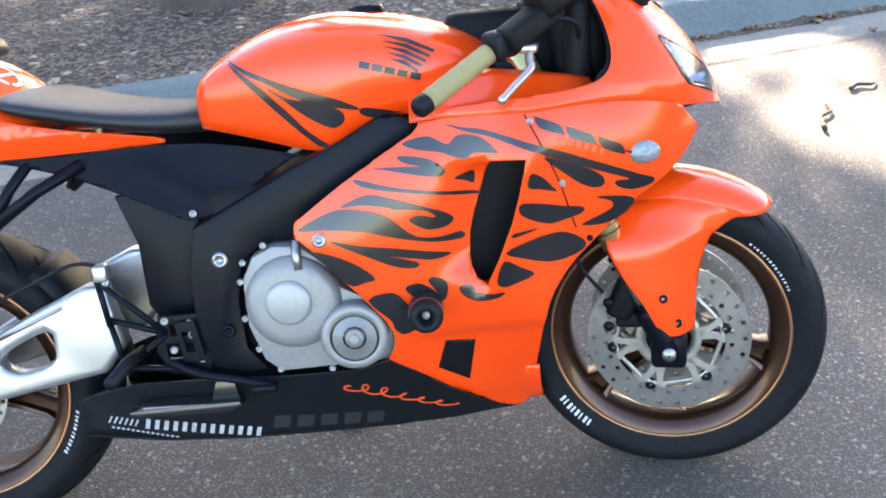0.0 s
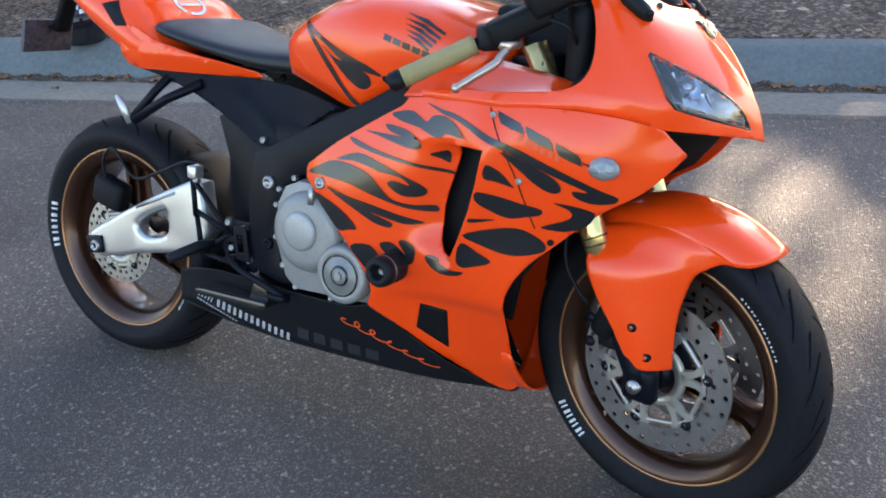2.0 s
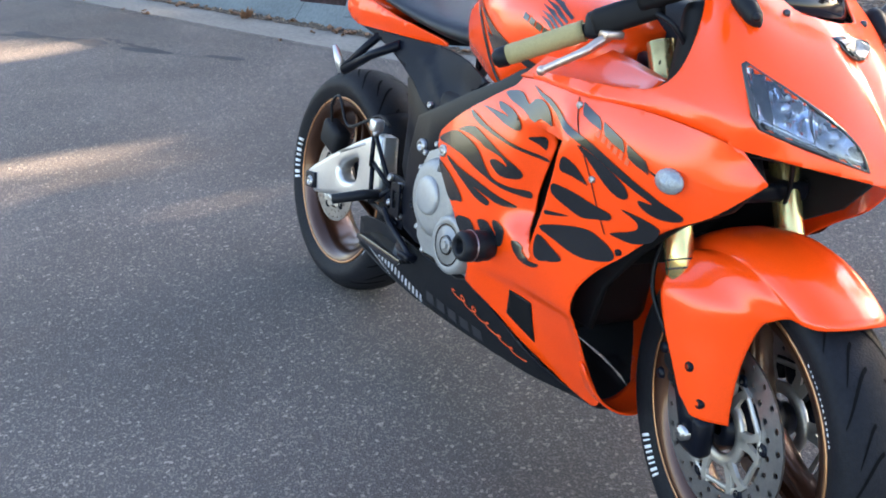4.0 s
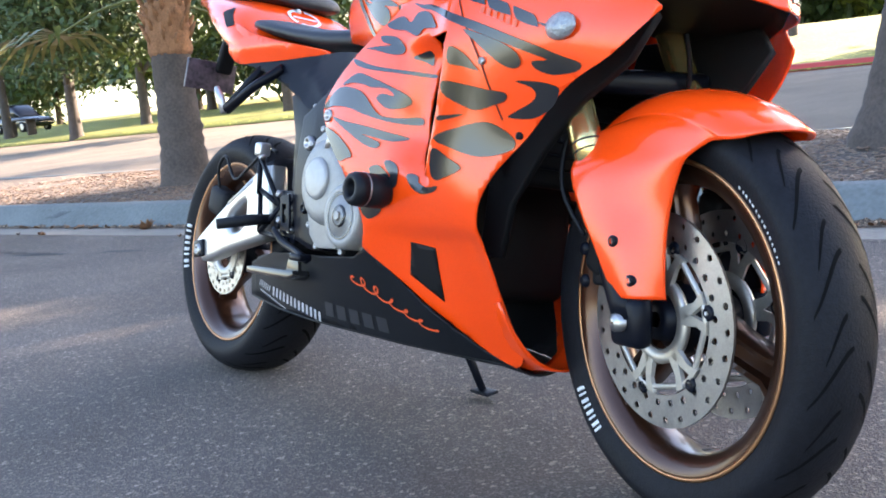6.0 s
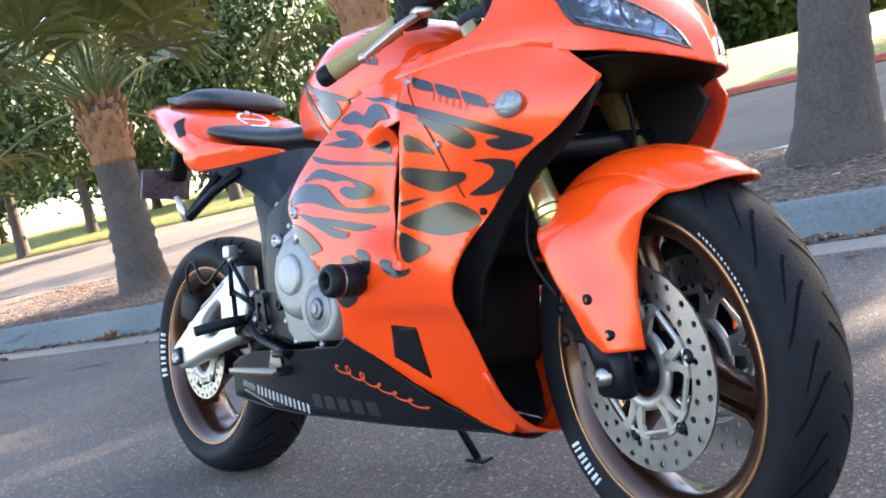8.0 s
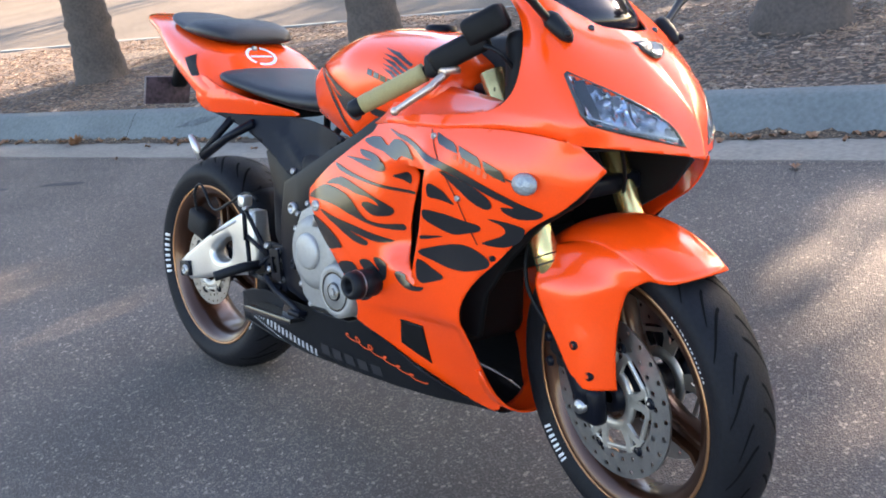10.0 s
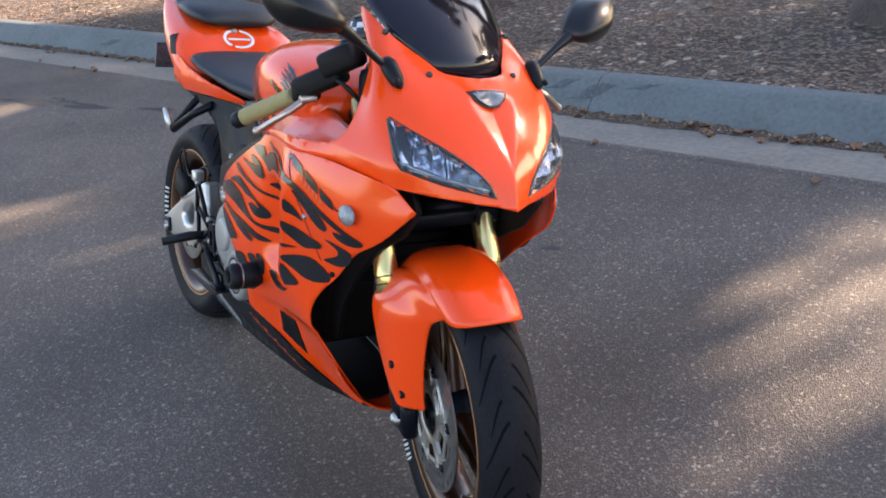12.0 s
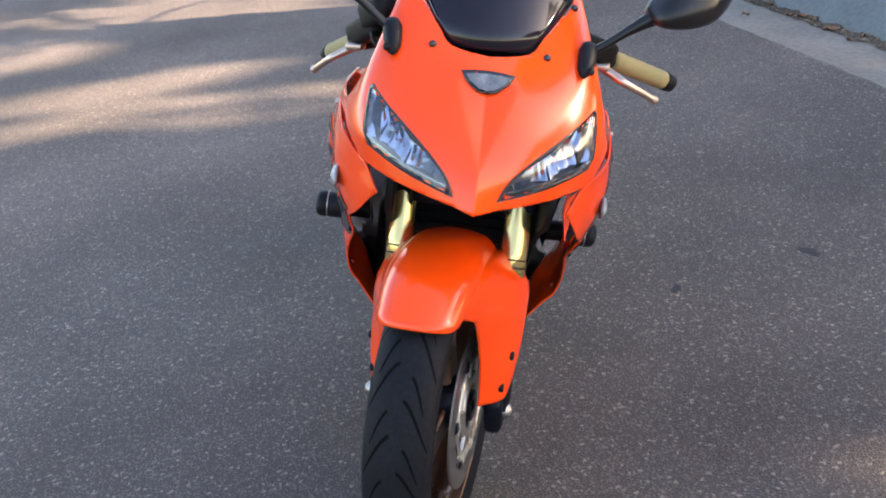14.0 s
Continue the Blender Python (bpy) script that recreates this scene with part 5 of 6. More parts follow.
    rings = []
    for p, q in zip(P, Q):
        rings.append(ring_section(p.x, p.y, p.z, q.y, 36, 3.6, .24))
    loft(bm, rings)
    tail = part("tail_cowl", bm, ORANGE, bike, "glossy orange tail with side vents")
    for s in (-1, 1):
        strip_ = soft_open([(-.58, .805), (-.547, .777), (-.40, .776), (-.24, .777), (-.225, .784)], 3) + soft_open([(-.243, .790), (-.33, .808), (-.41, .826), (-.482, .845), (-.53, .868), (-.58, .88)], 3)
        thick(part("tail_side", sheet([strip_], lambda x, z: Vector((x, s * (float(np.interp(x, [-.58, -.53, -.48, -.40, -.24], [.192, .192, .182, .167, .130])) - .5 * max(0, .81 - z)), z)), .02, (0, s, 0)), ORANGE, tail), .006)
        graphic("tail_vent", [(-.648, .914), (-.605, .924), (-.556, .870), (-.590, .868)], tail, s, DARK, .007, "black side vent")
    ahead = bmesh.new()
    ahead.from_mesh(tail.data)
    face = BVHTree.FromBMesh(ahead)
    ahead.free()

    def on_front(y, z):
        p, nrm, _, _ = face.ray_cast(Vector((-.2, y, z)), Vector((-1, 0, 0)))
        if p is None:
            p, nrm, _, _ = face.find_nearest(Vector((-.55, y, z)))
        return p + (nrm if nrm.x > 0 else -nrm) * .0018
    for a0, a1 in ((.62, 1.28), (1.36, 2.42)):
        an = np.linspace(math.pi * a0, math.pi * a1, 16)
        ring = [(-.012 + .047 * math.cos(a), .919 + .024 * math.sin(a)) for a in an] + [(-.012 + .038 * math.cos(a), .919 + .0185 * math.sin(a)) for a in an[::-1]]
        part("crest_graphic", sheet([ring], on_front, .012, (1, 0, .5)), WHITE, tail)
    part("crest_graphic", sheet([[(-.045, .916), (.022, .916), (.022, .9205), (-.045, .9205)]], on_front, .012, (1, 0, .5)), WHITE, tail)
    b2 = bmesh.new()
    lathe(b2, [(.001, -.004), (.006, -.004), (.008, -.002), (.009, .004)], Matrix.Translation(on_front(-.018, .938)) @ pose(0, 0, 0, 0, 0, 90), 14)
    part("seat_lock", b2, STEEL, tail)
    for rows, nm, lb in (([(-.12, .07, .838, .79), (-.16, .10, .842, .785), (-.24, .128, .846, .79), (-.32, .150, .856, .806), (-.40, .168, .872, .826), (-.455, .178, .886, .84), (-.49, .172, .890, .853), (-.51, .13, .888, .865), (-.515, .08, .886, .872)], "rider_seat", "black vinyl rider seat"),
                         ([(-.56, .085, .975, .955), (-.575, .112, .995, .952), (-.61, .13, 1.012, .955), (-.66, .138, 1.022, .960), (-.71, .135, 1.022, .970), (-.735, .13, 1.012, .978), (-.75, .127, 1.011, .982), (-.80, .12, 1.025, .998), (-.86, .10, 1.04, 1.016), (-.89, .07, 1.045, 1.03)], "pillion_seat", "black vinyl pillion seat")):
        P, Q = curve([(x, w, zt) for x, w, zt, zb in rows], 3), curve([(x, zb, 0) for x, w, zt, zb in rows], 3)
        bm = bmesh.new()
        loft(bm, [ring_section(p.x, p.y, p.z, q.y, 28, 3.0, .12) for p, q in zip(P, Q)])
        part(nm, bm, SEATM, bike, lb)
    # under the tail
    bm = bmesh.new()
    loft(bm, [ring_section(x, w, zt, zb, 16, 3) for x, w, zt, zb in ((-.40, .12, .80, .76), (-.55, .125, .80, .765), (-.75, .10, .88, .84), (-.95, .06, .99, .955))])
    part("under_tail", bm, BLACK, bike, "black tray under the tail")
    bm = bmesh.new()
    box(bm, (-.99, 0, .90), (.025, .05, .17), pose(-.99, 0, .90, 0, 25, 0) @ Matrix.Translation((.99, 0, -.90)), .01)
    pl = part("plate_bracket", bm, DARK, bike, "dark plate bracket behind the tail")
    bm = bmesh.new()
    box(bm, (-1.045, -.03, .815), (.012, .15, .085), pose(-1.055, 0, .80, 0, 12, 0) @ Matrix.Translation((1.055, 0, -.80)), .001)
    part("plate", bm, mat("dark_mottled_plate", (0.07, 0.05, 0.065), 0.5, 0, 0, 0.9, 40, 90), pl, "dark mottled plate")
    for s in (-1, 1):
        bm = bmesh.new()
        tube(bm, [(-.37, s * .15, .755), (-.45, s * .18, .715), (-.53, s * .208, .660)], [.012, .011, .012], 10)
        tube(bm, [(-.46, s * .15, .77), (-.495, s * .175, .725), (-.532, s * .208, .662)], [.011, .010, .012], 10)
        g = part("pillion_peg_bracket", bm, FRAME, bike, "black pillion footrest bracket")
        bm = bmesh.new()
        tube(bm, [(-.535, s * .21, .655), (-.552, s * .217, .69), (-.566, s * .222, .715)], [.011, .011, .006], 10)
        part("folded_peg", bm, ALLOY, g, "silver folded footpeg")
    bm = bmesh.new()
    slab(bm, [(-.335, .283), (-.15, .281), (-.125, .292), (-.128, .302), (-.31, .300), (-.335, .296)], -.160, -.222, .004)
    slab(bm, [(-.185, .298), (-.130, .298), (-.138, .338), (-.172, .338)], -.196, -.206, .003)
    edge_split(part("exhaust_guard", bm, VINYL, bike, "bent dark metal guard under the footrest"), 40)
    bm = bmesh.new()
    tube(bm, [(-.08, .15, .26), (-.03, .175, .16), (.026, .195, .064)], [.011, .010, .009], 10)
    st = part("side_stand", bm, FRAME, bike, "black side stand")
    bm = bmesh.new()
    box(bm, (.028, .197, .062), (.06, .035, .008), pose(.028, .197, .062, 13) @ Matrix.Translation((-.028, -.197, -.062)), .003)
    part("foot", bm, FRAME, st)


build_rear()


def build_controls():
    for s in (-1, 1):
        a, b = Vector((.341, s * .343, .869)), Vector((.429, s * .247, .925))
        d = (b - a).normalized()
        bm = bmesh.new()
        tube(bm, [STEER @ (b + d * k) for k in (-.01, .06, .12)], .011, 14)
        bar = part("handlebar", bm, FRAME, bike, "clip-on handlebar")
        bm = bmesh.new()
        pts = [a + (b - a) * t for t in np.linspace(0, 1, 12)]
        tube(bm, [STEER @ p for p in pts], [.0175 + .0008 * (k % 2) for k in range(12)], 18)
        part("grip", bm, GRIP, bar, "olive rubber grip")
        bm = bmesh.new()
        tube(bm, [STEER @ (a - d * k) for k in (-.002, .004, .022, .028)], [.014, .0185, .0175, .012], 16)
        part("bar_end", bm, BLACK, bar)
        bm = bmesh.new()
        box(bm, (0, 0, 0), (.05, .05, .045), STEER @ Matrix.Translation(b + d * .03) @ pose(0, 0, 0, 0, 0, s * 40), .01)
        part("switch_housing", bm, BLACK, bar)
        bm = bmesh.new()
        turn = pose(0, 0, 0, 0, 0, s * 42) @ pose(0, 0, 0, -s * 23)
        box(bm, (0, 0, 0), (.052, .115, .046), STEER @ Matrix.Translation(b + d * .06 + Vector((.028, 0, .014))) @ turn, .011)
        if s < 0:
            box(bm, (0, 0, 0), (.062, .085, .052), STEER @ Matrix.Translation(b + d * .115 + Vector((.030, 0, .036))) @ turn, .012)
        part("master_cylinder", bm, DARK, bar, "black brake reservoir")
        root, tip = b + d * .02 + Vector((.055, 0, -.004)), Vector((.462, s * .335, .864))
        midp = root.lerp(tip, .45) + Vector((.022, s * .004, .002))
        pts = curve([root, root.lerp(midp, .6), midp, midp.lerp(tip, .6), tip], 4)
        bm = bmesh.new()
        tube(bm, [STEER @ p for p in pts], [.0085 - .0025 * k / len(pts) for k in range(len(pts))], 10)
        bmesh.ops.create_uvsphere(bm, u_segments=10, v_segments=8, radius=.0085, matrix=STEER @ Matrix.Translation(tip))
        part("lever", bm, LEVER, bar, "silver bronze control lever")
        bm = bmesh.new()
        box(bm, (0, 0, 0), (.03, .035, .014), STEER @ Matrix.Translation(root), .004)
        part("lever_pivot", bm, LEVER, bar)
        bm = bmesh.new()
        tube(bm, [STEER @ Vector(p) for p in curve([b + d * .09 + Vector((.05, 0, .01)), b + d * .12 + Vector((.07, 0, -.02)), Vector((.57, s * .10, .87)), Vector((.62, s * .06, .80))], 5)], .0045, 8)
        part("cable", bm, BLACK, bar)
        # mirrors
        foot = on_shell(s, .004)(.168, .99)
        bm = bmesh.new()
        tube(bm, curve([foot + Vector((0, s * .004, 0)), foot + Vector((-.002, s * .03, .018)), Vector((.612, s * .238, 1.040)), Vector((.604, s * .292, 1.076))], 4), [.0075] * 7 + [.008, .0095, .0115, .014, .017, .020], 12)
        mr = part("mirror", bm, MIRRORM, bike, "black mirror on a short stalk")
        bm = bmesh.new()
        low = on_shell(s, .003)(.158, .964)
        tube(bm, [foot.lerp(low, k) + Vector((0, s * .003, .004)) for k in (-.42, -.30, 0, .5, 1, 1.25, 1.4)], [.003, .012, .0165, .016, .0135, .008, .002], 14)
        bmesh.ops.create_uvsphere(bm, u_segments=10, v_segments=6, radius=.007, matrix=Matrix.Translation(low + Vector((.011, s * .012, .006))))
        part("mirror_foot", bm, BLACK, mr)
        c = Vector((.594, s * .336, 1.093))
        rings = []
        for k in range(9):
            t = k / 8
            rr = [(.02, .1), (.0, .55), (-.0, .82), (0, .95), (0, 1.0), (0, 1.0), (0, .99), (0, .97), (0, .93)][k][1]
            xx = .045 - .085 * t
            ring = []
            for j in range(24):
                q = 2 * math.pi * j / 24
                cy, cz = math.cos(q), math.sin(q)
                ring.append(c + Matrix.Rotation(s * radians(30), 3, "Z") @ Vector((xx, s * rr * .078 * math.copysign(abs(cy) ** .8, cy), rr * (.045 + .010 * cy - .008 * cy * cy) * math.copysign(abs(cz) ** .85, cz) + (.020 * cy + .008 * cy * abs(cy)) * rr)))
            rings.append(ring)
        bm = bmesh.new()
        loft(bm, rings)
        part("housing", bm, MIRRORM, mr)
        bm = bmesh.new()
        bm.faces.new([bm.verts.new(p + (c - p) * .06 + Matrix.Rotation(s * radians(30), 3, "Z") @ Vector((-.0015, 0, 0))) for p in rings[-1]])
        part("mirror_glass", bm, CHROME, mr, "mirror glass")


build_controls()
sidewall_mark(MF, .256, -.0550, 3.72, 4.06, 8, .0135, fty, -.0063)
sidewall_mark(MF, .2465, -.0506, .40, .92, 15, .0045, fty, -.0024)
sidewall_mark(MR, .248, -.0806, 2.89, 3.42, 8, .0135, rty, -.0085)
sidewall_mark(MR, .250, -.0820, 5.66, 6.06, 11, .0075, rty, -.0050)


def tread(M, tyre_r, width, host):
    """Swept grooves in the tread, one mesh a side, turned round the wheel."""
    w = width / 2

    def surf(y, a, lift):
        q = math.sqrt(max(0, 1 - (y / w) ** 2))
        r = tyre_r - w * .62 * (1 - q ** .9) + lift
        return Vector((r * math.cos(a), y, r * math.sin(a)))
    for s_ in (-1, 1):
        for kind, (y0, y1, sweep, off) in enumerate(((.008, .054, -.27, 0), (.016, .043, -.20, .13))):
            bm = bmesh.new()
            rows = []
            for k in range(9):
                t = k / 8
                y, a = s_ * w * (y0 + (y1 - y0) * t) / .061, off + sweep * (t ** 1.5)
                g = .0042 * math.sin(math.pi * (.12 + .8 * t)) ** .5
                rows.append([bm.verts.new(surf(y, a - g / .3 * 1.2, .0004)), bm.verts.new(surf(y, a + g / .3 * 1.2, .0004))])
            for a, b in zip(rows, rows[1:]):
                bm.faces.new((a[0], a[1], b[1], b[0]))
            bmesh.ops.recalc_face_normals(bm, faces=bm.faces)
            base = part("tread_groove", bm, GROOVE, host)
            n = 16
            for k in range(n):
                ob = base if k == 0 else base.copy()
                if k:
                    scene.collection.objects.link(ob)
                ob.matrix_basis = M @ Matrix.Rotation(2 * math.pi * (k + .5 * (s_ > 0)) / n, 4, "Y")


tread(MF, .309, .122, fty)
tread(MR, .3186, .1785, rty)



# ---- trees, street furniture and litter ----
def at_street(s, d, z=0.0):
    return KERB @ Vector((s, d, z))


def stuff_mesh(name, quads, material, parent=None, label="", category=""):
    """Many small faces, four corners each, in one mesh."""
    me = bpy.data.meshes.new(name)
    v = np.array(quads, dtype=float).reshape(-1, 3)
    me.from_pydata(v.tolist(), [], np.arange(len(v)).reshape(-1, 4).tolist())
    me.materials.append(material)
    ob = new(name, me)
    if parent:
        ob.parent = parent
    if label:
        tagged(ob, label, category)
    ob["kind"] = "stuff"
    return ob


def leaf_cloud(rng, blobs, n, size, droop=0.0):
    """Leaves in clumps: blobs of (centre, radii); they crowd towards each blob's skin."""
    vol = np.array([r[0] * r[1] * r[2] for c, r in blobs])
    pick = rng.choice(len(blobs), n // 14, p=vol / vol.sum())
    cen, rad = np.array([c for c, r in blobs])[pick], np.array([r for c, r in blobs])[pick]

    def unit(v):
        return v / np.linalg.norm(v, axis=1, keepdims=True)
    m = len(pick)
    clump = np.repeat(cen + unit(rng.normal(size=(m, 3))) * rad * rng.uniform(.45, 1, (m, 1)), 14, axis=0)
    p = clump + rng.normal(size=clump.shape) * size * 2.2
    a = rng.normal(size=p.shape)
    a[:, 2] -= droop
    a = unit(a)
    b = unit(np.cross(a, rng.normal(size=p.shape))) * size * rng.uniform(.25, .5, (len(p), 1))
    a = a * size * rng.uniform(.6, 1.3, (len(p), 1))
    return np.stack([p - a, p + b, p + a, p - b], axis=1).reshape(-1, 3)


# gaps cut in the added, unseen crowns to place sun patches, by where the sun through them meets the road: x, y, half
# widths, turn, share of leaves missing
GAPS = [(-4.9, -.9, .28, 1.5, -13, 1), (-5.05, .85, .16, .55, -8, 1), (-2.97, -.33, .14, .75, 19, 1), (-2.43, -.42, .10, .40, 32, 1), (-3.9, -1.9, .35, .9, 0, 1), (-2.48, .65, .18, .75, 4, .9), (-2.0, 1.35, .40, .32, 20, .65),
        (-1.1, .3, .2, .35, 10, .5), (-5.9, -1.2, .25, 1.1, 0, 1), (1.72, 3.72, .34, .42, -15, .9), (.31, 3.12, .17, .62, 25, .9), (.75, 3.3, .26, .30, 30, .3), (.95, 2.5, .4, .4, 20, .15), (1.6, 4.5, .3, .1, 19, .8), (.45, -.35, .20, .26, 0, .55)]


def with_gaps(leaves, base, rng):
    q = leaves.reshape(-1, 4, 3)
    c = q.mean(axis=1) + np.array(base)
    g = c - np.array(SUN_DIR) * (c[:, 2:3] / SUN_DIR.z)
    keep = np.ones(len(q), bool)
    dice = rng.uniform(size=len(q))
    for x, y, rx, ry, turn, share in GAPS:
        a = radians(turn)
        dx, dy = g[:, 0] - x, g[:, 1] - y
        u, v = dx * math.cos(a) + dy * math.sin(a), dy * math.cos(a) - dx * math.sin(a)
        keep &= ~(((u / (rx + .13)) ** 2 + (v / (ry + .24)) ** 2 < 1) & (dice < share))
    return q[keep].reshape(-1, 3)


def tree(base, height, r, blobs, n, size, leaf, seed, label, limbs=6, lean=(0, 0), open_crown=False):
    rng = np.random.default_rng(seed)
    root = new("tree")
    root.location = base
    tagged(root, label, "tree")
    bm = bmesh.new()
    top = Vector((lean[0], lean[1], height))
    pts = [Vector((0, 0, -.2)), Vector((0, 0, .1)), top * .25, top * .5, top * .75, top]
    tube(bm, curve(pts, 4), [r * (1.35 - .35 * min(1, k / 5)) * (1 - .6 * k / 20) for k in range(21)], 12)
    part("trunk", bm, BARK, root)
    for k in range(limbs):
        c = Vector(blobs[k % len(blobs)][0])
        a = top * rng.uniform(.45, .95)
        mid = a.lerp(c, .5) + Vector(rng.normal(size=3)) * .35 + Vector((0, 0, .2))
        bm = bmesh.new()
        tube(bm, curve([a, mid, c], 5), [r * (.2 if open_crown else .42) * (1 - .8 * j / 10) for j in range(11)], 7)
        part("limb", bm, BARK, root)
    leaves = leaf_cloud(rng, blobs, n, size, .3)
    # drop the leaves that would shade the chosen sun patches
    if open_crown:
        leaves = with_gaps(leaves, base, rng)
    ob = stuff_mesh("crown", leaves, leaf, root)
    del ob["kind"]
    return root


def palm(base, height, r0, r1, fronds, seed, lean=(0, 0), size=1.0, label="palm with a ringed trunk and fan leaves"):
    rng = np.random.default_rng(seed)
    root = new("palm")
    root.location = base
    tagged(root, label, "palm tree")
    bm = bmesh.new()
    n = int(height / .055)
    pts, rs = [Vector((0, 0, -.15))], [r0 * 1.25]
    for k in range(n + 1):
        t = k / n
        pts.append(Vector((lean[0] * t, lean[1] * t, height * t)))
        rs.append((r1 + (r0 - r1) * math.exp(-t * height * 2.6)) * (1 + (.028 if k % 2 else -.012) + .02 * rng.normal()))
    tube(bm, pts, rs, 22)
    part("trunk", bm, BARK, root, "grey ringed palm trunk")
    top = Vector((lean[0], lean[1], height))
    bm = bmesh.new()
    tube(bm, [top + Vector((0, 0, z)) for z in (-.50, -.46, -.36, -.33, -.22, -.19, -.08, .14)], [r1 * 1.06, r1 * 1.16, r1 * 1.12, r1 * 1.2, r1 * 1.12, r1 * 1.18, r1 * 1.08, r1 * .6], 16)
    for k in range(44):
        az, z = 2.399 * k, -.42 + .50 * k / 44
        out = Vector((math.cos(az), math.sin(az), 0))
        a = top + out * r1 * .95 + Vector((0, 0, z))
        ln = rng.uniform(.06, .16)
        tube(bm, [a, a + out * ln * .35 + Vector((0, 0, ln * .6)), a + out * ln * .6 + Vector((0, 0, ln))], [.030, .022, .008], 5)
    part("leaf_base", bm, FIBRE, root, "brown fibrous leaf bases")
    for k in range(fronds):
        az = 2.399 * k + rng.uniform(-.2, .2)
        up = radians(rng.uniform(18, 84)) if k < fronds * .92 else radians(rng.uniform(-30, 5))
        d = Vector((math.cos(az) * math.cos(up), math.sin(az) * math.cos(up), math.sin(up)))
        ln = rng.uniform(.75, 1.2) * size
        a = top + Vector((0, 0, -.05 + .1 * rng.uniform()))
        tip = a + d * ln - Vector((0, 0, .12 * ln))
        bm = bmesh.new()
        tube(bm, curve([a, a + d * ln * .5 + Vector((0, 0, .02)), tip], 4), [.018, .017, .016, .014, .013, .012, .011, .010, .009], 6)
        stem = part("frond", bm, PALM, root, "green fan leaf")
        side = d.cross(Vector((0, 0, 1))).normalized()
        nrm = side.cross(d)
        quads = []
        m = 26
        for j in range(m):
            w = radians(-118 + 236 * j / (m - 1))
            bl = size * rng.uniform(.5, .66) * (1 - .2 * abs(w) / 2)
            e = (d * math.cos(w) + side * math.sin(w)).normalized()
            f = (side * math.cos(w) - d * math.sin(w)).normalized() * .026 * size
            p1 = tip + e * bl * .6 + nrm * (.03 * math.cos(j * 2.6))
            p2 = tip + e * bl - Vector((0, 0, rng.uniform(.04, .22) * size))
            quads += [tip, p1 + f, p2, p1 - f]
        b = stuff_mesh("fan_blade", quads, PALM, stem)
        del b["kind"]
    return root


palm(at_street(-6.55, 1.75, .15), 1.62, .24, .165, 34, 3, (-.02, .02), 1.25)
palm(at_street(-3.81, 2.02, .16), 2.0, .23, .16, 18, 5)
palm(at_street(-11.8, 1.6, .13), 1.9, .22, .15, 20, 8)
palm(at_street(-.83, 2.07, .15), 4.2, .30, .17, 22, 11, (.45, .35), 1.5, "tall palm with a broad grey flared trunk")


def blobs_round(rng, c, r, k, spread=.75):
    out = []
    for _ in range(k):
        d = rng.normal(size=3)
        d /= np.linalg.norm(d)
        q = rng.uniform(.35, .6)
        out.append((tuple(np.array(c) + d * np.array(r) * spread * rng.uniform(.4, 1)), tuple(np.array(r) * q)))
    return out


# large trees on the lawn, between the sun and the road, the last two unseen and added for shade; bases as x, y, then
# crown height, radii, leaves
for k, (x, y, h, hz, rr, rz, n, lf) in enumerate([
    (-14.2, 22.8, 5.0, 8.0, 2.6, 2.0, 2600, LEAF), (-37.0, 13.0, 4.0, 7.2, 5.0, 4.4, 22000, LEAF), (-46.0, 9.5, 5.0, 7.6, 5.2, 4.4, 15000, LEAF), (-32.0, 9.0, 3.6, 5.6, 3.6, 2.9, 13000, LEAF), (-27.0, 14.5, 3.6, 6.2, 4.6, 3.6, 22000, LEAF),
    (-38.0, 20.0, 4.4, 6.6, 5.0, 4.0, 18000, LEAF), (7.5, 20.0, 4.5, 6.5, 3.2, 2.6, 14000, LEAF), (14.0, 24.0, 4.5, 7.0, 4.0, 3.0, 12000, LEAF2)]):
    g = np.random.default_rng(40 + k)
    d = (KERB.inverted() @ Vector((x, y, 0))).y
    tree((x, y, rise(d)), h, .26, blobs_round(g, (0, 0, hz - rise(d)), (rr, rr, rz), 9), n, .15, lf, 60 + k, "dark leafy tree on the lawn, in view or added unseen for shade")
# unseen trees added to shade the near road: trunk, then the middle of the crown, which reaches out towards the road
for k, (x, y, cx, cz, rx, rz, n) in enumerate([(-6.6, 22.0, -6.0, 7.0, 1.5, 1.7, 4600), (-3.4, 22.5, -3.3, 6.3, 2.1, 2.1, 7600), (-1.6, 24.5, -1.5, 6.2, 1.3, 2.1, 4600), (.4, 23.0, .2, 6.2, 2.2, 2.1, 8000), (4.0, 24.0, 3.6, 6.3, 2.2, 2.1, 7500)]):
    g = np.random.default_rng(240 + k)
    zb = rise((KERB.inverted() @ Vector((x, y, 0))).y)
    tree((x, y, zb), 4.6, .24, blobs_round(g, (cx - x, 18.6 - y, cz - zb), (rx, 1.6, rz), 14, .7), n, .13, LEAF, 260 + k, "unseen leafy tree added to shade the near road", 8, (0, -1.0), True)
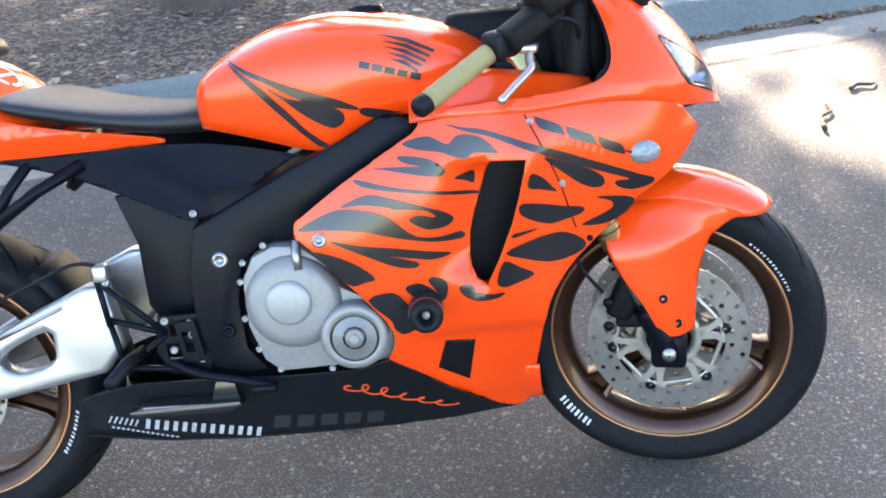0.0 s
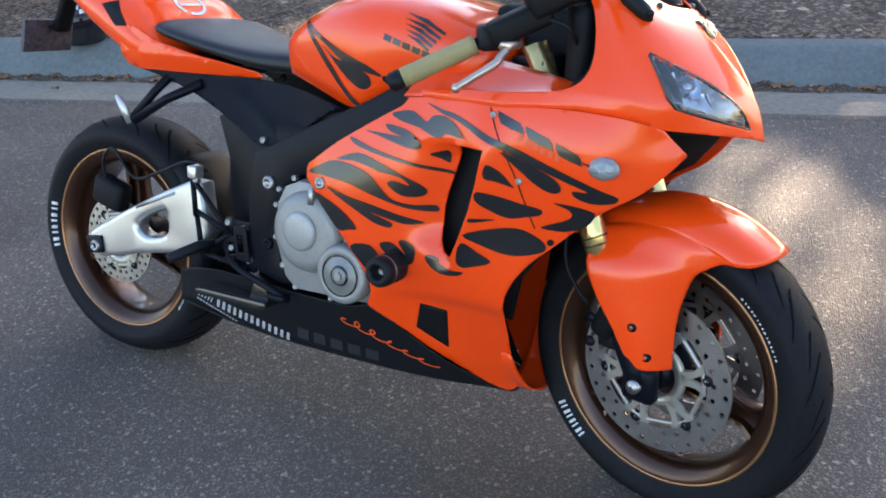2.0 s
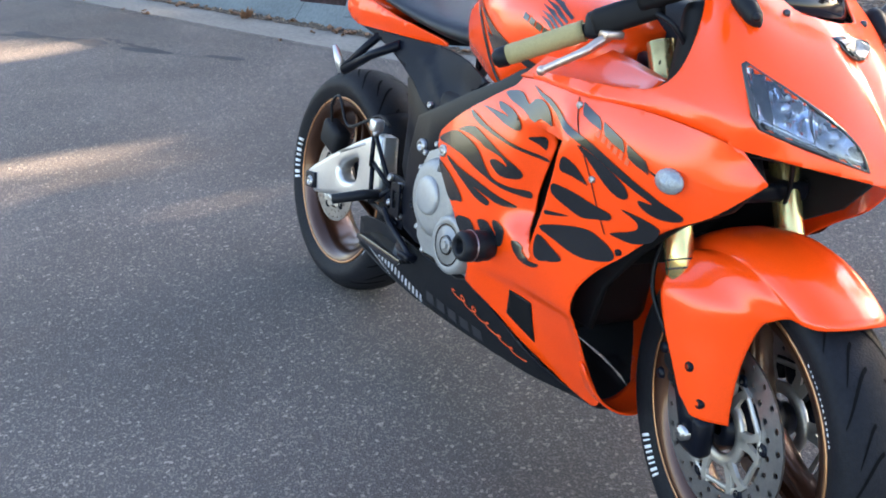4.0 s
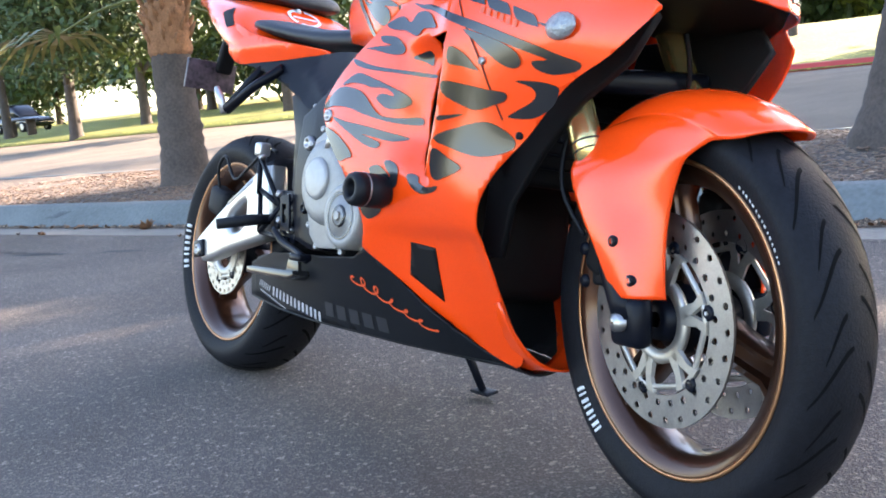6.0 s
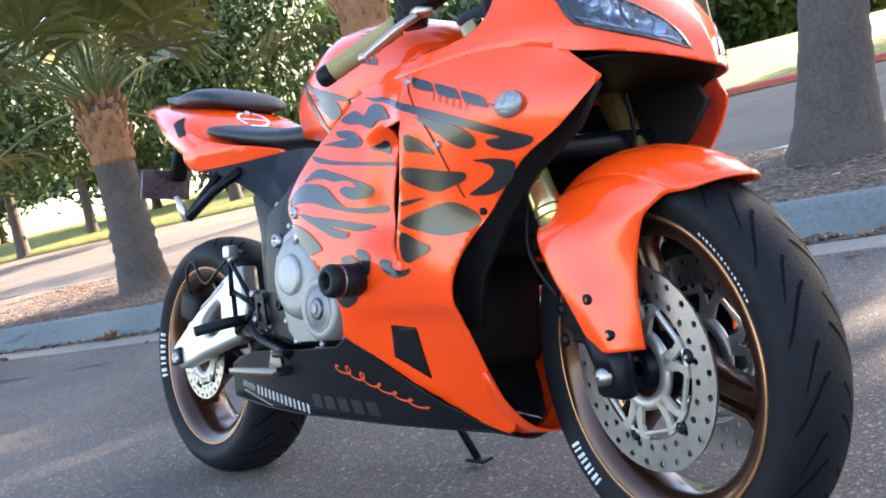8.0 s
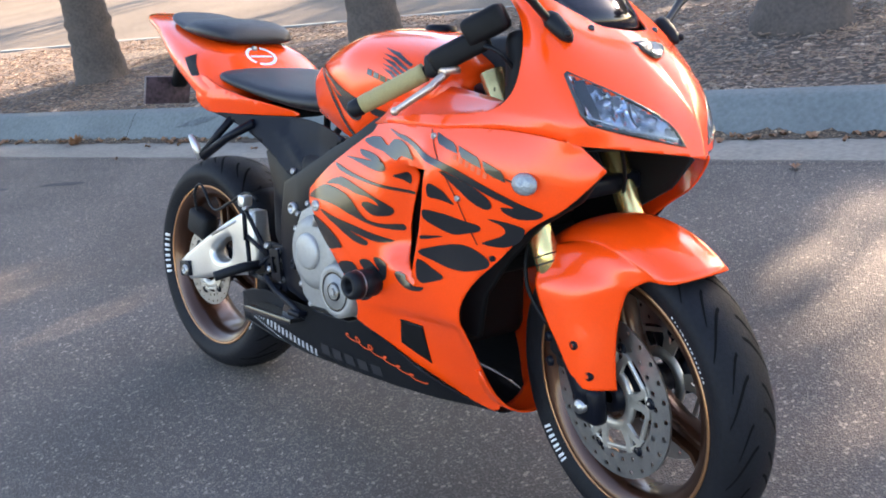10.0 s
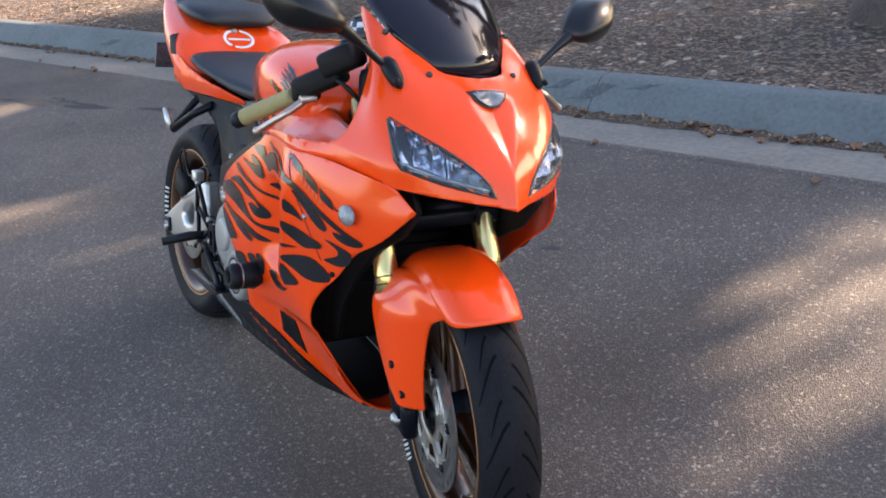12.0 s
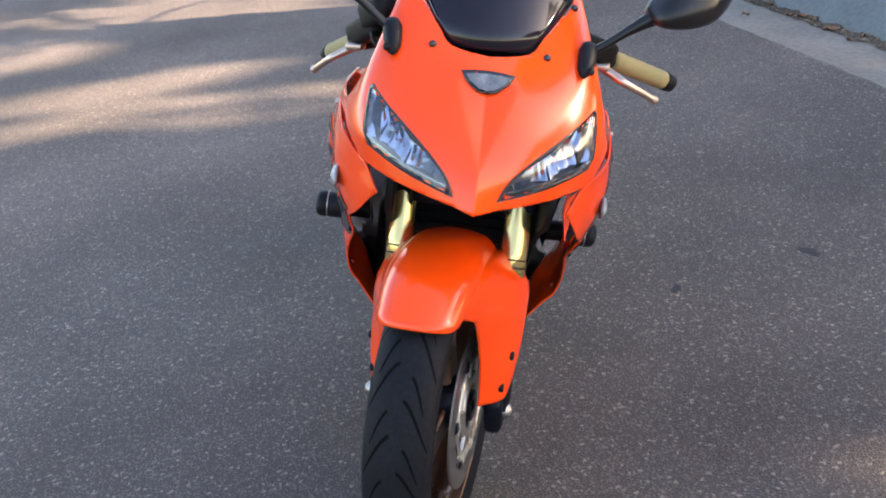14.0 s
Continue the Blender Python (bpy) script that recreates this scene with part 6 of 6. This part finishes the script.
# unseen trees added to shade the road beyond the mulch bed
for k, (x, y, hz, rr) in enumerate([(-7.6, 28.5, 6.2, 1.8), (-4.6, 30.0, 6.6, 2.6), (-.4, 30.5, 6.6, 2.6), (4.2, 31.0, 6.6, 2.6)]):
    g = np.random.default_rng(280 + k)
    zb = rise((KERB.inverted() @ Vector((x, y, 0))).y)
    tree((x, y, zb), 4.0, .26, blobs_round(g, (0, 0, hz - zb), (rr, rr, 2.4), 14, .75), 17000, .17, LEAF, 290 + k, "dark leafy tree on the lawn, in view or added unseen for shade", 7)
for k, (s, d, hz, rr) in enumerate([(-75, 44, 5, 7), (-62, 52, 7, 8), (-52, 40, 5, 6), (-42, 46, 6, 7), (-33, 42, 6, 6), (-24, 46, 6.5, 7), (-14, 44, 6, 7), (-90, 50, 7, 9), (-9, 39, 4.6, 5), (-17, 38, 4.4, 5), (-26, 37, 4.6, 5), (-6, 56, 8, 8), (-36, 36, 4.6, 5), (-46, 36, 4.8, 5.5), (-58, 42, 5, 6), (-10, 64, 9, 8), (-6, 47, 2.0, 5), (-14, 48, 2.2, 5), (-22, 48, 2.2, 5), (-12, 37, 4.2, 4.5)]):
    g = np.random.default_rng(90 + k)
    d += 11 * (d < 40 and s > -30)
    p = at_street(s, d, rise(d))
    hz, rr = hz * (.8 if -26 < s < 3 else 1.12), rr * 1.1
    tree(p, hz * .8, .35, blobs_round(g, (0, 0, hz), (rr, rr, hz * .6), 12), 13000, .36, LEAF2 if k % 3 == 1 else LEAF, 160 + k, "broad tree at the far side of the park", 5)


def build_litter():
    rng = np.random.default_rng(7)
    faces, verts = [], []

    def chip(c, ln, w, th, az, tilt):
        m = Matrix.Translation(c) @ pose(0, 0, 0, math.degrees(tilt), math.degrees(tilt) * .6, math.degrees(az))
        i = len(verts)
        for sx, sy, sz in ((-1, -.6, -1), (1, -1, -1), (.8, 1, -1), (-1, .7, -1), (-1, -.6, 1), (1, -1, 1), (.8, 1, 1), (-1, .7, 1)):
            verts.append(tuple(m @ Vector((sx * ln / 2, sy * w / 2, sz * th / 2))))
        for f in ((3, 2, 1, 0), (4, 5, 6, 7), (0, 1, 5, 4), (1, 2, 6, 5), (2, 3, 7, 6), (3, 0, 4, 7)):
            faces.append(tuple(i + j for j in f))
    for _ in range(19000):
        s, d = rng.uniform(-10, 3.2), rng.uniform(.69, 3.95)
        z = np.interp(d, [.675, .9, 1.6, 2.4, 3.3, 3.99], [.12, .13, .16, .18, .165, .14]) + .03 * noise.noise((s * 1.7, d * 1.7, 0))
        chip(at_street(s, d, float(z) + .008), rng.uniform(.014, .052), rng.uniform(.006, .017), .004, rng.uniform(0, 6.3), rng.normal() * .25)
    me = bpy.data.meshes.new("wood_chips")
    me.from_pydata(verts, [], faces)
    me.materials.append(CHIP)
    tagged(new("wood_chips", me), "brown wood chip mulch on the planting bed", "mulch", kind="stuff")
    # dry leaves in the gutter
    base = None
    for k in range(130):
        s, d = rng.uniform(-9, 2.5), .43 - abs(rng.normal()) * .05
        if rng.uniform() < .1:
            d = rng.uniform(-.1, .3)
        if base is None or k % 15 == 0:
            bm = bmesh.new()
            ln, w = rng.uniform(.03, .055), rng.uniform(.012, .025)
            row = [[bm.verts.new((ln * (i / 4 - .5), w * j * math.sin(math.pi * (.12 + .8 * i / 4)), .006 + .012 * abs(j) * rng.uniform(.5, 1.2) + .006 * math.sin(i * 1.5))) for j in (-1, 0, 1)] for i in range(5)]
            for a, b in zip(row, row[1:]):
                for j in range(2):
                    bm.faces.new((a[j], a[j + 1], b[j + 1], b[j]))
            ob = obj("dry_leaf", bm, LEAFDRY)
            tagged(ob, "curled dry brown leaf in the gutter", "leaf", "dry leaves along the kerb")
            base = ob
        else:
            ob = copy_thing(base, Matrix())
        z = -.012 if d > .25 else .003
        ob.matrix_basis = Matrix.Translation(at_street(s, d, z)) @ pose(0, 0, 0, 0, 0, rng.uniform(0, 360))
    for x, y, ln, az in ((1.48, 3.71, .30, 70), (-6.68, -.39, .55, 25), (1.75, 4.05, .16, 30)):
        bm = bmesh.new()
        tube(bm, curve([(-ln / 2, 0, .012), (-ln * .1, .02, .014), (ln * .2, -.015, .013), (ln / 2, .01, .010)], 4), [.010 - .0005 * k for k in range(13)], 7)
        ob = obj("stick", bm, BARK)
        ob.matrix_world = Matrix.Translation((x, y, 0)) @ pose(0, 0, 0, 0, 0, az)
        tagged(ob, "dry brown twig lying on the asphalt", "twig")


build_litter()


def weed(x, y, z, size, n, material, label, seed):
    """A small tuft of narrow leaves growing at the kerb."""
    rng = np.random.default_rng(seed)
    quads = []
    for k in range(n):
        az, up = rng.uniform(0, 6.3), rng.uniform(.3, 1.3)
        d = Vector((math.cos(az) * math.cos(up), math.sin(az) * math.cos(up), math.sin(up)))
        w = d.cross(Vector((0, 0, 1))).normalized() * size * rng.uniform(.05, .10)
        ln = size * rng.uniform(.5, 1)
        a = Vector((rng.normal() * size * .12, rng.normal() * size * .12, 0))
        quads += [a - w * .4, a + d * ln * .6 - w, a + d * ln - Vector((0, 0, ln * .15)), a + d * ln * .6 + w]
    ob = stuff_mesh("weed", quads, material)
    del ob["kind"]
    ob.location = (x, y, z)
    tagged(ob, label, "plant")


weed(-3.59, 3.66, .13, .13, 60, LEAF2, "small green weed growing behind the kerb", 5)
weed(-5.12, 2.69, -.012, .10, 70, LEAFDRY, "dark dry weed in the gutter at the kerb", 6)


def build_tar():
    """Dark tar patches, thin on the asphalt: x, y, length, width, turn."""
    tar = mat("old_tar", (0.034, 0.030, 0.028), 0.7, 0, 0, 0.3, 9, 80, 0.5, 200)
    rng = np.random.default_rng(21)
    for x, y, a, b, az in TAR:
        bm = bmesh.new()
        ph = rng.uniform(0, 6.3, 5)
        ring = []
        for k in range(40):
            w = 2 * math.pi * k / 40
            q = 1 + sum(.22 / (i + 1) * math.sin((i + 2) * w + ph[i]) for i in range(5))
            ring.append(KERB.inverted() @ Vector((x + a * q * math.cos(w) * math.cos(az) - b * q * math.sin(w) * math.sin(az), y + a * q * math.cos(w) * math.sin(az) + b * q * math.sin(w) * math.cos(az), .0015)))
        bm.faces.new([bm.verts.new(p) for p in ring])
        bm.normal_update()
        bmesh.ops.triangulate(bm, faces=bm.faces[:], ngon_method="EAR_CLIP")
        for f in bm.faces:
            if f.normal.z < 0:
                f.normal_flip()
        part("tar_patch", bm, tar, bpy.data.objects["road"], "dark old tar patch")


TAR = [(-5.0, 1.6, .22, .06, .35), (-4.5, 1.86, .2, .05, .45), (-4.0, 2.2, .12, .04, .5), (-5.5, 1.3, .2, .05, .4), (-.6, 2.77, .03, .02, 1), (-.42, 2.36, .022, .014, 0)]
build_tar()


def build_helmet():
    root = new("helmet")
    root.matrix_world = Matrix.Translation((-3.58, 3.51, .143)) @ pose(0, 0, 0, 0, 0, -60)
    tagged(root, "black helmet with white checks, standing on the kerb", "helmet")
    bm = bmesh.new()
    rings = []
    for k in range(13):
        t = k / 12
        z = .25 * t
        w = .125 * (max(0, 1 - ((t - .5) / .62) ** 2)) ** .5 if t > .5 else .10 + .05 * t
        rings.append([Vector((1.15 * max(w, .01) * math.cos(a), max(w, .01) * math.sin(a), z)) for a in (2 * math.pi * j / 28 for j in range(28))])
    loft(bm, rings)
    part("helmet_shell", bm, VINYL, root)
    bm = bmesh.new()
    rings = []
    for z in (.10, .13, .16, .175):
        w = float(np.interp(z, [.10, .13, .16, .18], [.127, .129, .125, .118]))
        rings.append([Vector((1.17 * w * math.cos(a), 1.02 * w * math.sin(a), z)) for a in np.linspace(-1.1, 1.1, 16)])
    loft(bm, rings, False, False)
    thick(part("visor", bm, SMOKE, root, "dark visor"), .003)
    white = mat("white_helmet_print", (0.62, 0.66, 0.70), 0.3, 0, .4)
    for row in range(3):
        for col in range(14):
            if (row + col) % 2:
                continue
            z0, z1 = .135 + .030 * row, .135 + .030 * (row + 1)
            bm = bmesh.new()
            v = []
            for da, z in ((0, z0), (.5, z0), (1, z0), (1, z1), (.5, z1), (0, z1)):
                w = .125 * max(.05, 1 - ((z / .25 - .5) / .62) ** 2) ** .5 + .0015
                q = 2 * math.pi * (col + da) / 14
                v.append(bm.verts.new((1.15 * w * math.cos(q), w * math.sin(q), z)))
            bm.faces.new(v)
            thick(part("white_check", bm, white, root), .001)
    yellow = mat("yellow_print", (0.55, 0.6, 0.05), 0.4)
    for a0, z in ((1.5, .07), (1.8, .10), (2.1, .07), (-1.5, .08), (2.6, .12), (3.2, .08)):
        bm = bmesh.new()
        v = []
        for da, dz in ((0, 0), (.18, .01), (.2, .035), (.04, .03)):
            w = float(np.interp(z + dz, [0, .12, .16], [.1, .126, .126])) + .002
            v.append(bm.verts.new((1.15 * w * math.cos(a0 + da), w * math.sin(a0 + da), z + dz)))
        bm.faces.new(v)
        thick(part("yellow_mark", bm, yellow, root), .001)


build_helmet()


def build_car(s, d, az, material, tall, label):
    root = new("car")
    p = at_street(s, d, rise(d) + .04)
    root.matrix_world = Matrix.Translation(p) @ pose(0, 0, 0, 0, 0, 19.18 + az)
    tagged(root, label, "car")
    bm = bmesh.new()
    h = 1.72 if tall else 1.42
    secs = [(-2.2, .80, .55, .40), (-2.1, .86, .95, .30), (-1.2, .90, 1.0, .25), (1.0, .90, .98, .25), (1.9, .87, .85, .28), (2.2, .78, .70, .38)]
    loft(bm, [ring_section(x, w, zt, zb, 20, 4.5) for x, w, zt, zb in secs])
    body = part("body", bm, material, root)
    bm = bmesh.new()
    cab = [(-2.05 if tall else -1.6, .74, 1.0 + .1 * tall, .9), (-1.75 if tall else -1.1, .70, h - .04, .9), (-.6, .70, h, .9), (.2, .70, h - .05, .9), (1.0, .74, 1.0, .9)]
    loft(bm, [ring_section(x, w, zt, zb, 20, 5, .12) for x, w, zt, zb in cab])
    part("cabin", bm, SMOKE, root, "dark car windows")
    bm = bmesh.new()
    loft(bm, [ring_section(x, w, zt, zb, 16, 4) for x, w, zt, zb in ((-1.7, .62, h + .005, h - .06), (-.6, .66, h + .02, h - .03), (.1, .64, h, h - .07))])
    part("roof", bm, material, root)
    for x in (-1.35, 1.35):
        for y in (-.82, .82):
            bm = bmesh.new()
            lathe(bm, [(.20, -.1), (.31, -.1), (.33, -.07), (.33, .07), (.31, .1), (.20, .1)], Matrix.Translation((x, y, .33)), 20)
            w = part("wheel", bm, RUBBER, root)
            bm = bmesh.new()
            lathe(bm, [(.01, -.09), (.15, -.095), (.20, -.1), (.20, .1), (.15, .095), (.01, .09)], Matrix.Translation((x, y, .33)), 20)
            part("rim", bm, STEEL, w)


DARKCAR, WHITECAR = mat("dark_car_paint", (0.02, 0.022, 0.028), 0.25, .2, .6), mat("white_car_paint", (0.75, 0.76, 0.78), 0.25, 0, .6)
build_car(-57.0, 30, 0, DARKCAR, True, "dark parked estate car beyond the lawn")
build_car(-66.5, 31.5, 0, WHITECAR, True, "white parked van beyond the lawn")


def build_table():
    root = new("park_table")
    root.matrix_world = Matrix.Translation(at_street(-43.6, 22, rise(22) + .09)) @ pose(0, 0, 0, 0, 0, 30)
    tagged(root, "dark park table standing on the lawn", "table")
    bm = bmesh.new()
    box(bm, (0, 0, .76), (1.7, .7, .06), None, .01)
    part("tabletop", bm, BARK, root)
    for x in (-.65, .65):
        bm = bmesh.new()
        box(bm, (x, 0, .37), (.12, .5, .74), None, .01)
        part("leg", bm, BARK, root)


build_table()
